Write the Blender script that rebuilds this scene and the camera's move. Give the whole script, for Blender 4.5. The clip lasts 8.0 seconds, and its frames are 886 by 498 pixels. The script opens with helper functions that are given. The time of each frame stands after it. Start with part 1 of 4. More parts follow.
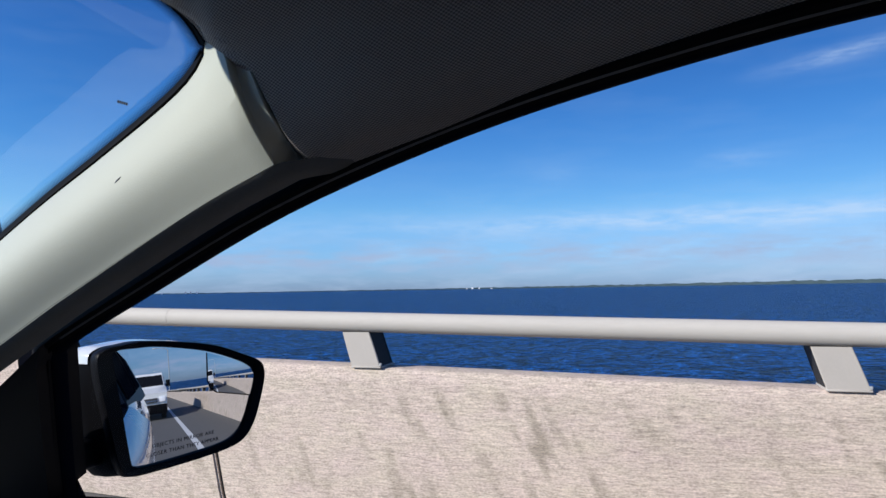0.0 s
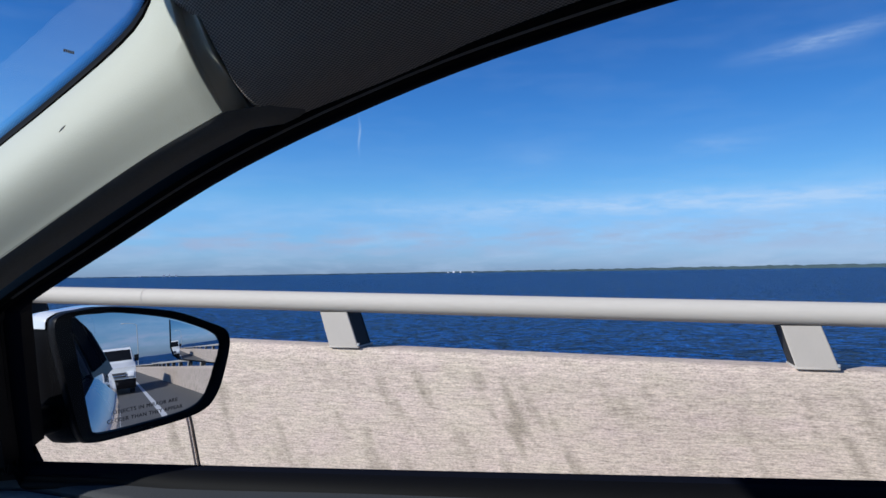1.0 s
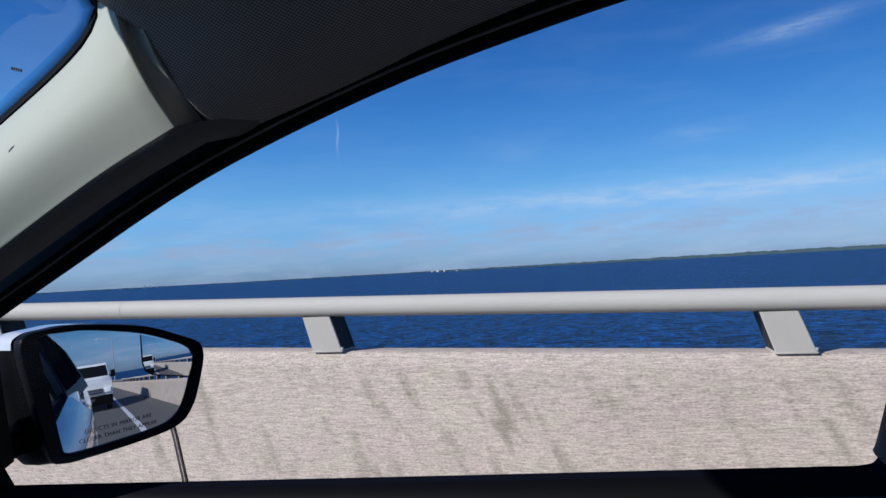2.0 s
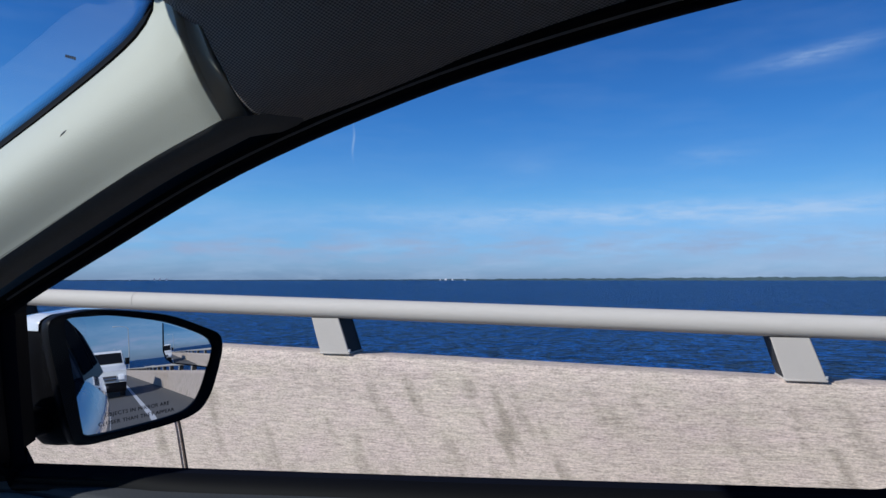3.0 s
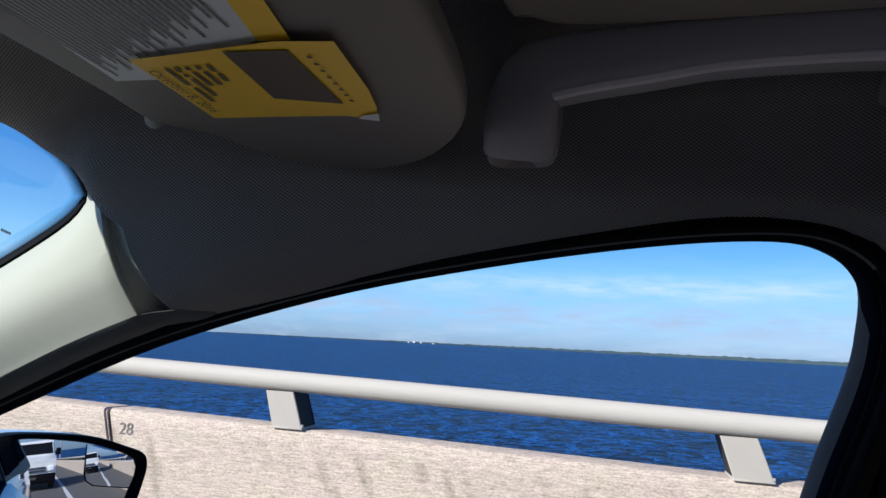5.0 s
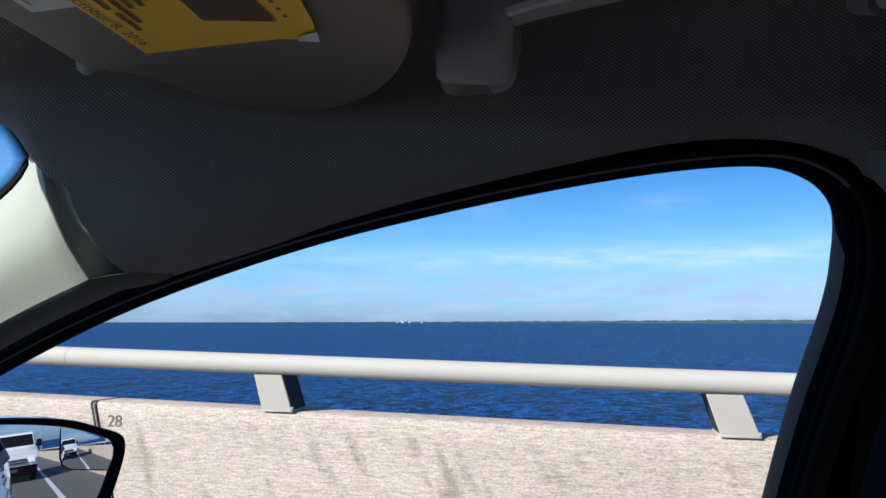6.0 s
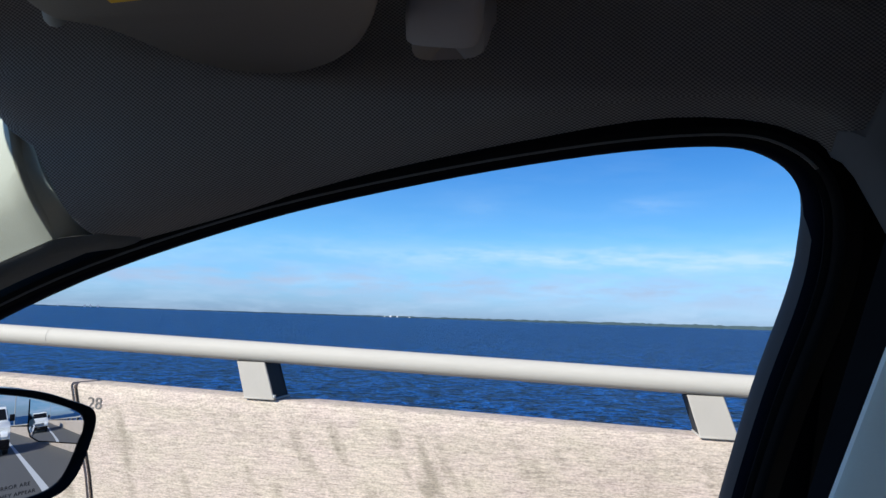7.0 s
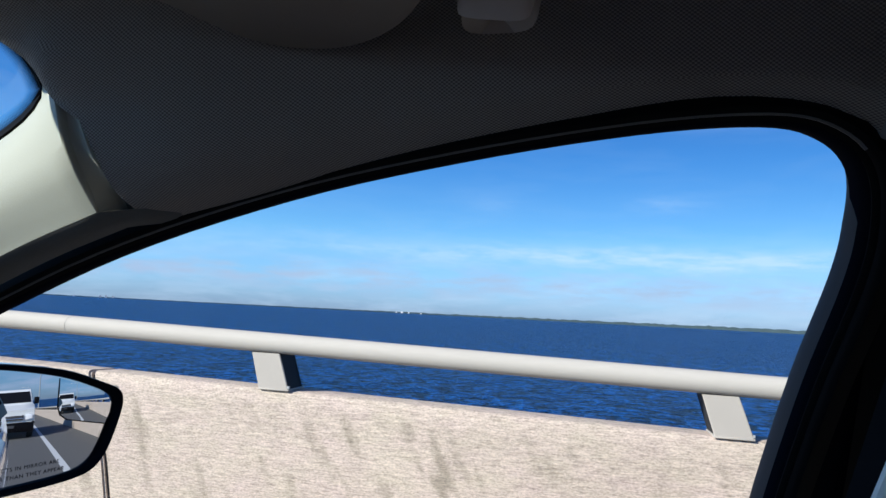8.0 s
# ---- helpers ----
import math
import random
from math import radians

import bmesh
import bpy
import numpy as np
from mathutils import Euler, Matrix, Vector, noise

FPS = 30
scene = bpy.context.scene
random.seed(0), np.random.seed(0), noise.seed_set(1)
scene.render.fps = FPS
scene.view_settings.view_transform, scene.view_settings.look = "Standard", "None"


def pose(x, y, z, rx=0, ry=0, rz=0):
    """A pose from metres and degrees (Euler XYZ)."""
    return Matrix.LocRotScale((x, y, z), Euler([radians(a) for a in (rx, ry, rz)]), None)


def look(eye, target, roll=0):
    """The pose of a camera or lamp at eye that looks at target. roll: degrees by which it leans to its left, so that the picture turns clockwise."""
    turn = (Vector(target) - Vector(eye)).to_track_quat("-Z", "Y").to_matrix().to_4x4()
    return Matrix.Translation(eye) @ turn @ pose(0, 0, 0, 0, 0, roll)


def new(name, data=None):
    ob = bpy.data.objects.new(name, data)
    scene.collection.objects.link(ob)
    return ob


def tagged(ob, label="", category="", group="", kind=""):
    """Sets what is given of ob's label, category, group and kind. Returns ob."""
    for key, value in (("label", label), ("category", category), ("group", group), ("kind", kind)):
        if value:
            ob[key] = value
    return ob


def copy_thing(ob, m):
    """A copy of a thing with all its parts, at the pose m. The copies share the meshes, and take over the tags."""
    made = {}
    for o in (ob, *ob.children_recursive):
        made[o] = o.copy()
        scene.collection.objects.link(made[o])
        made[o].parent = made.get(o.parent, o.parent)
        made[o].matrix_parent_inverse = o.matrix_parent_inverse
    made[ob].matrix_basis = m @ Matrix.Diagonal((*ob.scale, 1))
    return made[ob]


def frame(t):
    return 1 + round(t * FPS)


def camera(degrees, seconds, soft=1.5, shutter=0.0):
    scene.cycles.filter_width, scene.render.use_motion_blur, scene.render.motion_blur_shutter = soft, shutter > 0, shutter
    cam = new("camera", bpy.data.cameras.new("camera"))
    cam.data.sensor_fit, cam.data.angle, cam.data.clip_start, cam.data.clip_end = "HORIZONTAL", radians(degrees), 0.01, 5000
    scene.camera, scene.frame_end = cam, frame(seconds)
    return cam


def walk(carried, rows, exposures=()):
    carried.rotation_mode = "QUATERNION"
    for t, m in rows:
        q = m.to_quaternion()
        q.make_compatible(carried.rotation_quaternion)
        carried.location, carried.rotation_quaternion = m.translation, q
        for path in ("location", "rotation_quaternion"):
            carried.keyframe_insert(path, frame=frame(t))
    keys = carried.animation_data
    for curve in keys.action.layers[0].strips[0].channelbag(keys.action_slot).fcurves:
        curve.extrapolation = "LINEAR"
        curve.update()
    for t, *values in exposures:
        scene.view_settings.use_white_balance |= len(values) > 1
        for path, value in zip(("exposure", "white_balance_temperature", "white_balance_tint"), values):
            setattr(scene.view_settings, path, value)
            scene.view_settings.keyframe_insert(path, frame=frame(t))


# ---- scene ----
GRADE = 0.022          # the bridge climbs gently, +y is the way ahead
RAIL_X = 3.59          # road-side face of the parapet at its top

cam = camera(69.4, 8.0, soft=1.5)
PATH = [
    (0.0, look((0.000, 0.000, 1.410), (0.9485, 0.3112, 1.4720), -0.92)),
    (0.5, look((0.007, -0.005, 1.393), (0.9578, 0.3023, 1.4421), -0.86)),
    (1.0, look((0.010, -0.017, 1.388), (0.9682, 0.2673, 1.4242), -0.78)),
    (1.2, look((0.017, -0.024, 1.393), (0.9779, 0.2488, 1.4347), -1.82)),
    (2.3, look((0.010, -0.032, 1.391), (0.9752, 0.2263, 1.4240), -3.12)),
    (2.5, look((0.001, -0.027, 1.381), (0.9641, 0.2396, 1.4208), -0.83)),
    (3.0, look((0.001, -0.019, 1.388), (0.9618, 0.2537, 1.4357), -0.01)),
    (3.5, look((0.004, -0.030, 1.388), (0.9672, 0.2379, 1.4283), -1.48)),
    (3.7, look((0.003, -0.035, 1.428), (0.9672, 0.2250, 1.4766), -1.94)),
    (3.8, look((0.002, -0.035, 1.442), (0.9679, 0.2160, 1.5054), -0.95)),
    (4.0, look((-0.026, -0.045, 1.467), (0.9396, 0.1964, 1.5590), 1.38)),
    (4.5, look((-0.035, -0.065, 1.490), (0.9288, 0.1615, 1.6290), 3.70)),
    (4.7, look((-0.036, -0.074, 1.490), (0.9262, 0.1555, 1.6361), 3.34)),
    (5.8, look((-0.012, -0.086, 1.467), (0.9561, 0.1309, 1.5897), 0.92)),
    (6.0, look((-0.010, -0.090, 1.466), (0.9616, 0.1166, 1.5797), 0.04)),
    (6.2, look((-0.011, -0.095, 1.459), (0.9621, 0.1062, 1.5708), 1.71)),
    (6.4, look((-0.013, -0.091, 1.438), (0.9617, 0.1074, 1.5437), 5.91)),
    (6.5, look((-0.012, -0.091, 1.433), (0.9630, 0.1041, 1.5395), 5.38)),
    (7.0, look((-0.003, -0.103, 1.451), (0.9727, 0.0890, 1.5584), 1.98)),
    (7.5, look((-0.009, -0.103, 1.456), (0.9656, 0.0924, 1.5682), 1.14)),
    (8.0, look((-0.006, -0.086, 1.438), (0.9659, 0.1249, 1.5396), 3.00)),
]
walk(cam, PATH, exposures=[(0.0, 0.17, 6450, 10), (0.7, 0.14, 6380, 9), (1.2, 0.02, 6200, 9), (2.4, -0.09, 6110, 9), (3.5, -0.08, 6130, 9), (4.0, 0.02, 6300, 8), (4.5, 0.26, 6500, 9), (5.8, 0.46, 6480, 5), (6.5, 0.43, 6480, 5), (8.0, 0.39, 6480, 5)])

# ---- world and sun ----
SUN_EL, SUN_AZ = 29.0, 136.0      # azimuth counted from +x towards +y
world = bpy.data.worlds.new("world")
scene.world = world
world.use_nodes = True
wn, wl = world.node_tree.nodes, world.node_tree.links
wn.clear()


def wnode(kind, **values):
    n = wn.new(kind)
    for key, value in values.items():
        n.inputs[key].default_value = value
    return n


def wmath(op, a, b=None, c=None):
    n = wn.new("ShaderNodeMath")
    n.operation = op
    for i, v in enumerate((a, b, c)):
        if v is None:
            continue
        if isinstance(v, (int, float)):
            n.inputs[i].default_value = v
        else:
            wl.new(v, n.inputs[i])
    return n.outputs[0]


out = wn.new("ShaderNodeOutputWorld")
bg = wn.new("ShaderNodeBackground")
sky = wn.new("ShaderNodeTexSky")
sky.sky_type = "NISHITA"
sky.sun_disc = False
sky.sun_elevation = radians(SUN_EL)
sky.sun_rotation = radians(90 - SUN_AZ)
sky.air_density, sky.dust_density, sky.ozone_density = 1.0, 0.25, 1.6
coord = wn.new("ShaderNodeTexCoord")
sep = wn.new("ShaderNodeSeparateXYZ")
wl.new(coord.outputs["Generated"], sep.inputs[0])
# deep blue overhead, pale haze at the horizon
ramp = wn.new("ShaderNodeValToRGB")
ramp.color_ramp.elements[0].position, ramp.color_ramp.elements[0].color = 0.0, (0.30, 0.49, 1.12, 1)
ramp.color_ramp.elements[1].position, ramp.color_ramp.elements[1].color = 0.45, (0.145, 0.45, 1.0, 1)
for position, colour in ((0.05, (0.39, 0.66, 1.22, 1)), (0.12, (0.41, 0.75, 1.16, 1)), (0.24, (0.245, 0.62, 1.12, 1))):
    e = ramp.color_ramp.elements.new(position)
    e.color = colour
wl.new(sep.outputs[2], ramp.inputs[0])
tint = wn.new("ShaderNodeMix")
tint.data_type, tint.blend_type = "RGBA", "MULTIPLY"
tint.inputs[0].default_value = 1.0
wl.new(sky.outputs[0], tint.inputs[6])
wl.new(ramp.outputs[0], tint.inputs[7])
# thin high cloud in streaks: direction flattened by height, stretched sideways
az = wmath("ARCTAN2", sep.outputs[1], sep.outputs[0])
el = wmath("ARCSINE", sep.outputs[2])
comb = wn.new("ShaderNodeCombineXYZ")
wl.new(wmath("MULTIPLY", az, 3.4), comb.inputs[0])
wl.new(wmath("MULTIPLY", el, 17.0), comb.inputs[1])
noi = wnode("ShaderNodeTexNoise", Scale=1.7, Detail=7.0, Roughness=0.62, Distortion=0.2)
wl.new(comb.outputs[0], noi.inputs["Vector"])
band = wmath("SMOOTH_MIN", 1.0, wmath("MAXIMUM", wmath("MULTIPLY_ADD", noi.outputs[0], 3.2, -1.45), 0.0), 0.1)
low = wmath("MAXIMUM", wmath("MULTIPLY_ADD", el, -5.5, 0.95), 0.10)
cloud = wmath("MULTIPLY", band, low)


def bump_at(value, middle, width):
    """A soft hump, 1 at middle."""
    d = wmath("DIVIDE", wmath("SUBTRACT", value, middle), width)
    return wmath("EXPONENT", wmath("MULTIPLY", wmath("MULTIPLY", d, d), -1.0))


ragged = wnode("ShaderNodeTexNoise", Scale=5.0, Detail=6.0, Roughness=0.65)
wl.new(comb.outputs[0], ragged.inputs["Vector"])
rag = wmath("MINIMUM", wmath("MAXIMUM", wmath("MULTIPLY_ADD", ragged.outputs[0], 3.0, -1.0), 0.0), 1.0)
wavy = wmath("MULTIPLY_ADD", noi.outputs[0], 0.045, -0.0225)
shifted = wmath("ADD", el, wavy)
streak = wmath("MULTIPLY", bump_at(shifted, 0.098, 0.015), wmath("MULTIPLY_ADD", rag, 0.9, 0.15))
fade = wmath("MINIMUM", wmath("MAXIMUM", wmath("MULTIPLY_ADD", az, -1.6, 1.0), 0.25), 1.0)
streak = wmath("MULTIPLY", streak, fade)
wisp_line = wmath("MULTIPLY_ADD", az, 0.10, el)
wisp = wmath("MULTIPLY", wmath("MULTIPLY", bump_at(wisp_line, 0.273, 0.010), bump_at(az, -0.255, 0.075)), wmath("MULTIPLY_ADD", rag, 0.8, 0.2))
patch = wmath("MULTIPLY", wmath("MULTIPLY", bump_at(el, 0.178, 0.014), bump_at(az, -0.125, 0.055)), wmath("MULTIPLY_ADD", rag, 0.8, 0.1))
patch2 = wmath("MULTIPLY", wmath("MULTIPLY", bump_at(el, 0.176, 0.016), bump_at(az, 0.14, 0.06)), wmath("MULTIPLY_ADD", rag, 0.5, 0.1))
trail_line = wmath("MULTIPLY_ADD", wmath("SINE", wmath("MULTIPLY", el, 120.0)), 0.0012, az)
trail = wmath("MULTIPLY", bump_at(trail_line, 0.417, 0.0016), bump_at(el, 0.212, 0.020))
cloud = wmath("ADD", wmath("MULTIPLY", cloud, 0.82), wmath("MULTIPLY", streak, 1.0))
cloud = wmath("ADD", cloud, wmath("MULTIPLY", wisp, 0.75))
cloud = wmath("ADD", cloud, wmath("MULTIPLY", wmath("ADD", patch, patch2), 0.30))
cloud = wmath("MINIMUM", wmath("ADD", cloud, wmath("MULTIPLY", trail, 0.55)), 1.0)
haze = wmath("MULTIPLY", bump_at(el, 0.045, 0.050), wmath("MINIMUM", wmath("MAXIMUM", wmath("MULTIPLY_ADD", az, -1.1, 0.55), 0.0), 1.0))
cloud = wmath("MINIMUM", wmath("ADD", cloud, wmath("MULTIPLY", haze, 0.38)), 1.0)
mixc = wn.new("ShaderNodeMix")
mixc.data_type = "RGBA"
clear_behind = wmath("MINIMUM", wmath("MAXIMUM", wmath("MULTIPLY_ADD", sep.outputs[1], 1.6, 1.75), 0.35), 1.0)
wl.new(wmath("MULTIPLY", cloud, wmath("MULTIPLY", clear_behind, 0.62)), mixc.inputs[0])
side = wn.new("ShaderNodeVectorMath")      # the blue is a little deeper away from the sun
side.operation = "SCALE"
wl.new(tint.outputs[2], side.inputs[0])
wl.new(wmath("MULTIPLY_ADD", sep.outputs[1], 0.36, 0.98), side.inputs["Scale"])
wl.new(side.outputs[0], mixc.inputs[6])
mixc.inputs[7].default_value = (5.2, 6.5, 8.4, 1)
bank_noise = wnode("ShaderNodeTexNoise", Scale=3.2, Detail=5.0, Roughness=0.6)
wl.new(comb.outputs[0], bank_noise.inputs["Vector"])
bank = wmath("MULTIPLY", bump_at(el, 0.048, 0.024), wmath("MINIMUM", wmath("MAXIMUM", wmath("MULTIPLY_ADD", bank_noise.outputs[0], 4.0, -1.55), 0.0), 1.0))
greyed = wn.new("ShaderNodeMix")
greyed.data_type = "RGBA"
wl.new(wmath("MAXIMUM", wmath("MULTIPLY", bank, 0.85), 0.0), greyed.inputs[0])
wl.new(mixc.outputs[2], greyed.inputs[6])
greyed.inputs[7].default_value = (3.35, 4.25, 6.2, 1)
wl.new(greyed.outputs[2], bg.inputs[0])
bg.inputs[1].default_value = 0.105
wl.new(bg.outputs[0], out.inputs[0])

sun = bpy.data.lights.new("sun", "SUN")
sun.energy, sun.angle, sun.color = 5.0, radians(0.5), (1.0, 0.95, 0.88)
sun_ob = new("sun", sun)
ca, ce = math.cos(radians(SUN_AZ)) * math.cos(radians(SUN_EL)), math.sin(radians(SUN_EL))
sun_dir = Vector((ca, math.sin(radians(SUN_AZ)) * math.cos(radians(SUN_EL)), ce))
sun_ob.rotation_euler = sun_dir.to_track_quat("Z", "Y").to_euler()
sun_ob.location = (-20, 5, 30)

# ---- helpers ----
V = Vector


def mesh_object(name, bm, material, smooth=True):
    bmesh.ops.recalc_face_normals(bm, faces=bm.faces[:])
    me = bpy.data.meshes.new(name)
    bm.to_mesh(me)
    bm.free()
    if smooth:
        me.shade_smooth()
        me.set_sharp_from_angle(angle=radians(38))
    if material:
        me.materials.append(material)
    return new(name, me)


def part(name, bm, material, parent, label="", smooth=True):
    ob = mesh_object(name, bm, material, smooth)
    ob.parent = parent
    if label:
        tagged(ob, label)
    return ob


def thing(name, label, category, at=(0, 0, 0), group="", kind=""):
    ob = new(name)
    ob.location = at
    ob.empty_display_size = 0.1
    return tagged(ob, label, category, group, kind)


def loft(rows, closed_rows=False, closed_cols=False, caps=False, bm=None):
    """A skin over rows of points."""
    bm = bm or bmesh.new()
    grid = [[bm.verts.new(p) for p in row] for row in rows]
    n, m = len(rows), len(rows[0])
    for i in range(n if closed_rows else n - 1):
        for j in range(m if closed_cols else m - 1):
            a, b = grid[i], grid[(i + 1) % n]
            bm.faces.new((a[j], a[(j + 1) % m], b[(j + 1) % m], b[j]))
    if caps:
        bm.faces.new(grid[0])
        bm.faces.new(grid[-1])
    return bm


def spline(points, steps, closed=False):
    """Catmull-Rom through control points."""
    pts = [V(p) for p in points]
    n, out_ = len(pts), []
    for i in range(n if closed else n - 1):
        if closed:
            p0, p1, p2, p3 = pts[i - 1], pts[i], pts[(i + 1) % n], pts[(i + 2) % n]
        else:
            p1, p2 = pts[i], pts[i + 1]
            p0 = pts[i - 1] if i else p1 * 2 - p2
            p3 = pts[i + 2] if i + 2 < n else p2 * 2 - p1
        for k in range(steps):
            t = k / steps
            out_.append(0.5 * ((2 * p1) + (p2 - p0) * t + (2 * p0 - 5 * p1 + 4 * p2 - p3) * t * t + (3 * p1 - p0 - 3 * p2 + p3) * t ** 3))
    if not closed:
        out_.append(pts[-1])
    return out_


def resample(points, count):
    """The same open line with evenly spaced points."""
    lens = [0.0]
    for a, b in zip(points, points[1:]):
        lens.append(lens[-1] + (b - a).length)
    res, k = [], 0
    for i in range(count):
        want = lens[-1] * i / (count - 1)
        while k < len(points) - 2 and lens[k + 1] < want:
            k += 1
        span = lens[k + 1] - lens[k]
        res.append(points[k].lerp(points[k + 1], (want - lens[k]) / span if span else 0))
    return res


def box(bm, lo, hi, bevel=0.0, segments=2):
    made = bmesh.ops.create_cube(bm, size=1)["verts"]
    for v in made:
        v.co = V([lo[i] + (v.co[i] + 0.5) * (hi[i] - lo[i]) for i in range(3)])
    if bevel:
        edges = list({e for v in made for e in v.link_edges})
        bmesh.ops.bevel(bm, geom=edges, offset=bevel, segments=segments, affect="EDGES", profile=0.5)
    return bm


def tube(points, radius, sides=12, caps=True, bm=None):
    """A round bar along a line of points; radius is one number or one for each point."""
    rows = []
    for i, p in enumerate(points):
        d = (points[min(i + 1, len(points) - 1)] - points[max(i - 1, 0)]).normalized()
        a = d.cross(V((0, 0, 1)) if abs(d.z) < 0.9 else V((1, 0, 0))).normalized()
        b = d.cross(a)
        r = radius[i] if isinstance(radius, (list, tuple)) else radius
        rows.append([p + (a * math.cos(2 * math.pi * k / sides) + b * math.sin(2 * math.pi * k / sides)) * r for k in range(sides)])
    return loft(rows, closed_cols=True, caps=caps, bm=bm)


def slab(outline, normal, thick, bm=None, bevel=0.0):
    """A plate over a closed outline."""
    bm = bm or bmesh.new()
    n = V(normal).normalized() * thick
    f = bm.faces.new([bm.verts.new(p) for p in outline])
    made = bmesh.ops.extrude_face_region(bm, geom=[f])["geom"]
    top = [v for v in made if isinstance(v, bmesh.types.BMVert)]
    bmesh.ops.translate(bm, vec=n, verts=top)
    if bevel:
        rim = [e for e in bm.edges if len(e.link_faces) == 2 and e.calc_face_angle(0) > 1.0]
        bmesh.ops.bevel(bm, geom=rim, offset=bevel, segments=3, affect="EDGES", profile=0.5)
    return bm


# ---- materials ----
def material(name, base, rough=0.6, metal=0.0, spec=0.5):
    m = bpy.data.materials.new(name)
    m.use_nodes = True
    b = m.node_tree.nodes["Principled BSDF"]
    b.inputs["Base Color"].default_value = (*base, 1)
    b.inputs["Roughness"].default_value = rough
    b.inputs["Metallic"].default_value = metal
    b.inputs["Specular IOR Level"].default_value = spec
    return m


def grain(m, scale, amount, bump=0.0, stretch=(1, 1, 1), fine=None, distance=0.002, rough_amount=0.0):
    """Varies a material's colour at two scales, with a little relief, in metres."""
    t = m.node_tree
    n, l = t.nodes, t.links
    b = n["Principled BSDF"]
    base = tuple(b.inputs["Base Color"].default_value)
    tc = n.new("ShaderNodeTexCoord")
    mp = n.new("ShaderNodeMapping")
    mp.inputs["Scale"].default_value = stretch
    l.new(tc.outputs["Object"], mp.inputs[0])
    a = n.new("ShaderNodeTexNoise")
    a.inputs["Scale"].default_value, a.inputs["Detail"].default_value = scale, 4
    c = n.new("ShaderNodeTexNoise")
    c.inputs["Scale"].default_value, c.inputs["Detail"].default_value = fine or scale * 12, 3
    for x in (a, c):
        l.new(mp.outputs[0], x.inputs["Vector"])
    add = n.new("ShaderNodeMath")
    add.operation = "ADD"
    l.new(a.outputs[0], add.inputs[0])
    l.new(c.outputs[0], add.inputs[1])
    mul = n.new("ShaderNodeMath")
    mul.operation = "MULTIPLY_ADD"
    l.new(add.outputs[0], mul.inputs[0])
    mul.inputs[1].default_value, mul.inputs[2].default_value = amount, 1 - amount
    mix = n.new("ShaderNodeVectorMath")
    mix.operation = "SCALE"
    mix.inputs[0].default_value = base[:3]
    l.new(mul.outputs[0], mix.inputs["Scale"])
    l.new(mix.outputs[0], b.inputs["Base Color"])
    if rough_amount:
        r = n.new("ShaderNodeMath")
        r.operation = "MULTIPLY_ADD"
        l.new(a.outputs[0], r.inputs[0])
        r.inputs[1].default_value = rough_amount
        r.inputs[2].default_value = b.inputs["Roughness"].default_value - rough_amount / 2
        l.new(r.outputs[0], b.inputs["Roughness"])
    if bump:
        bp = n.new("ShaderNodeBump")
        bp.inputs["Strength"].default_value, bp.inputs["Distance"].default_value = bump, distance
        l.new(c.outputs[0], bp.inputs["Height"])
        l.new(bp.outputs[0], b.inputs["Normal"])
    return m


cream_plastic = grain(material("cream_plastic", (0.445, 0.455, 0.40), 0.62), 14, 0.05, 0.25, fine=900, distance=0.0004)
grey_trim = grain(material("grey_trim", (0.27, 0.275, 0.28), 0.7), 20, 0.08, 0.2, fine=900, distance=0.0004)
edge_highlight = grain(material("edge_highlight", (0.62, 0.56, 0.56), 0.55), 20, 0.05)
strip_grey = grain(material("strip_grey", (0.11, 0.108, 0.106), 0.9, spec=0.1), 40, 0.2)
lip_highlight = material("lip_highlight", (0.09, 0.09, 0.095), 0.5, spec=0.3)
frame_grey = grain(material("frame_grey", (0.05, 0.05, 0.055), 0.6, spec=0.2), 30, 0.1)
panel_grey = grain(material("panel_grey", (0.17, 0.185, 0.19), 0.7, spec=0.2), 20, 0.15, 0.5, fine=420, distance=0.0008)
cover_grey = grain(material("cover_grey", (0.15, 0.15, 0.165), 0.7), 14, 0.05, 0.2, fine=900, distance=0.0004)
handle_grey = grain(material("handle_grey", (0.35, 0.315, 0.31), 0.6), 20, 0.06, 0.2, fine=900, distance=0.0004)
cap_grey = grain(material("cap_grey", (0.46, 0.47, 0.42), 0.8, spec=0.15), 20, 0.08, 0.2, fine=900, distance=0.0004)
beige_vinyl = grain(material("beige_vinyl", (0.146, 0.122, 0.111), 0.65), 16, 0.06, 0.3, fine=700, distance=0.0005)
beige_plastic = grain(material("beige_plastic", (0.27, 0.225, 0.205), 0.6), 16, 0.06, 0.2, fine=700, distance=0.0004)
black_rubber = grain(material("black_rubber", (0.004, 0.004, 0.005), 0.6, spec=0.06), 40, 0.2, 0.1, fine=600, distance=0.0003)
black_plastic = grain(material("black_plastic", (0.004, 0.004, 0.005), 0.42, spec=0.07), 30, 0.15, 0.1, fine=800, distance=0.0003)
pad_grey = grain(material("pad_grey", (0.045, 0.047, 0.052), 0.7, spec=0.15), 20, 0.15, 0.5, fine=420, distance=0.0008)
cabin_grey = grain(material("cabin_grey", (0.37, 0.335, 0.305), 0.8), 6, 0.1)
frame_paint = grain(material("frame_paint", (0.004, 0.005, 0.010), 0.8, spec=0.02), 20, 0.1)
white_paint = material("white_paint", (0.66, 0.69, 0.72), 0.10)
white_paint.node_tree.nodes["Principled BSDF"].inputs["Coat Weight"].default_value = 1.0
grain(white_paint, 3, 0.03)
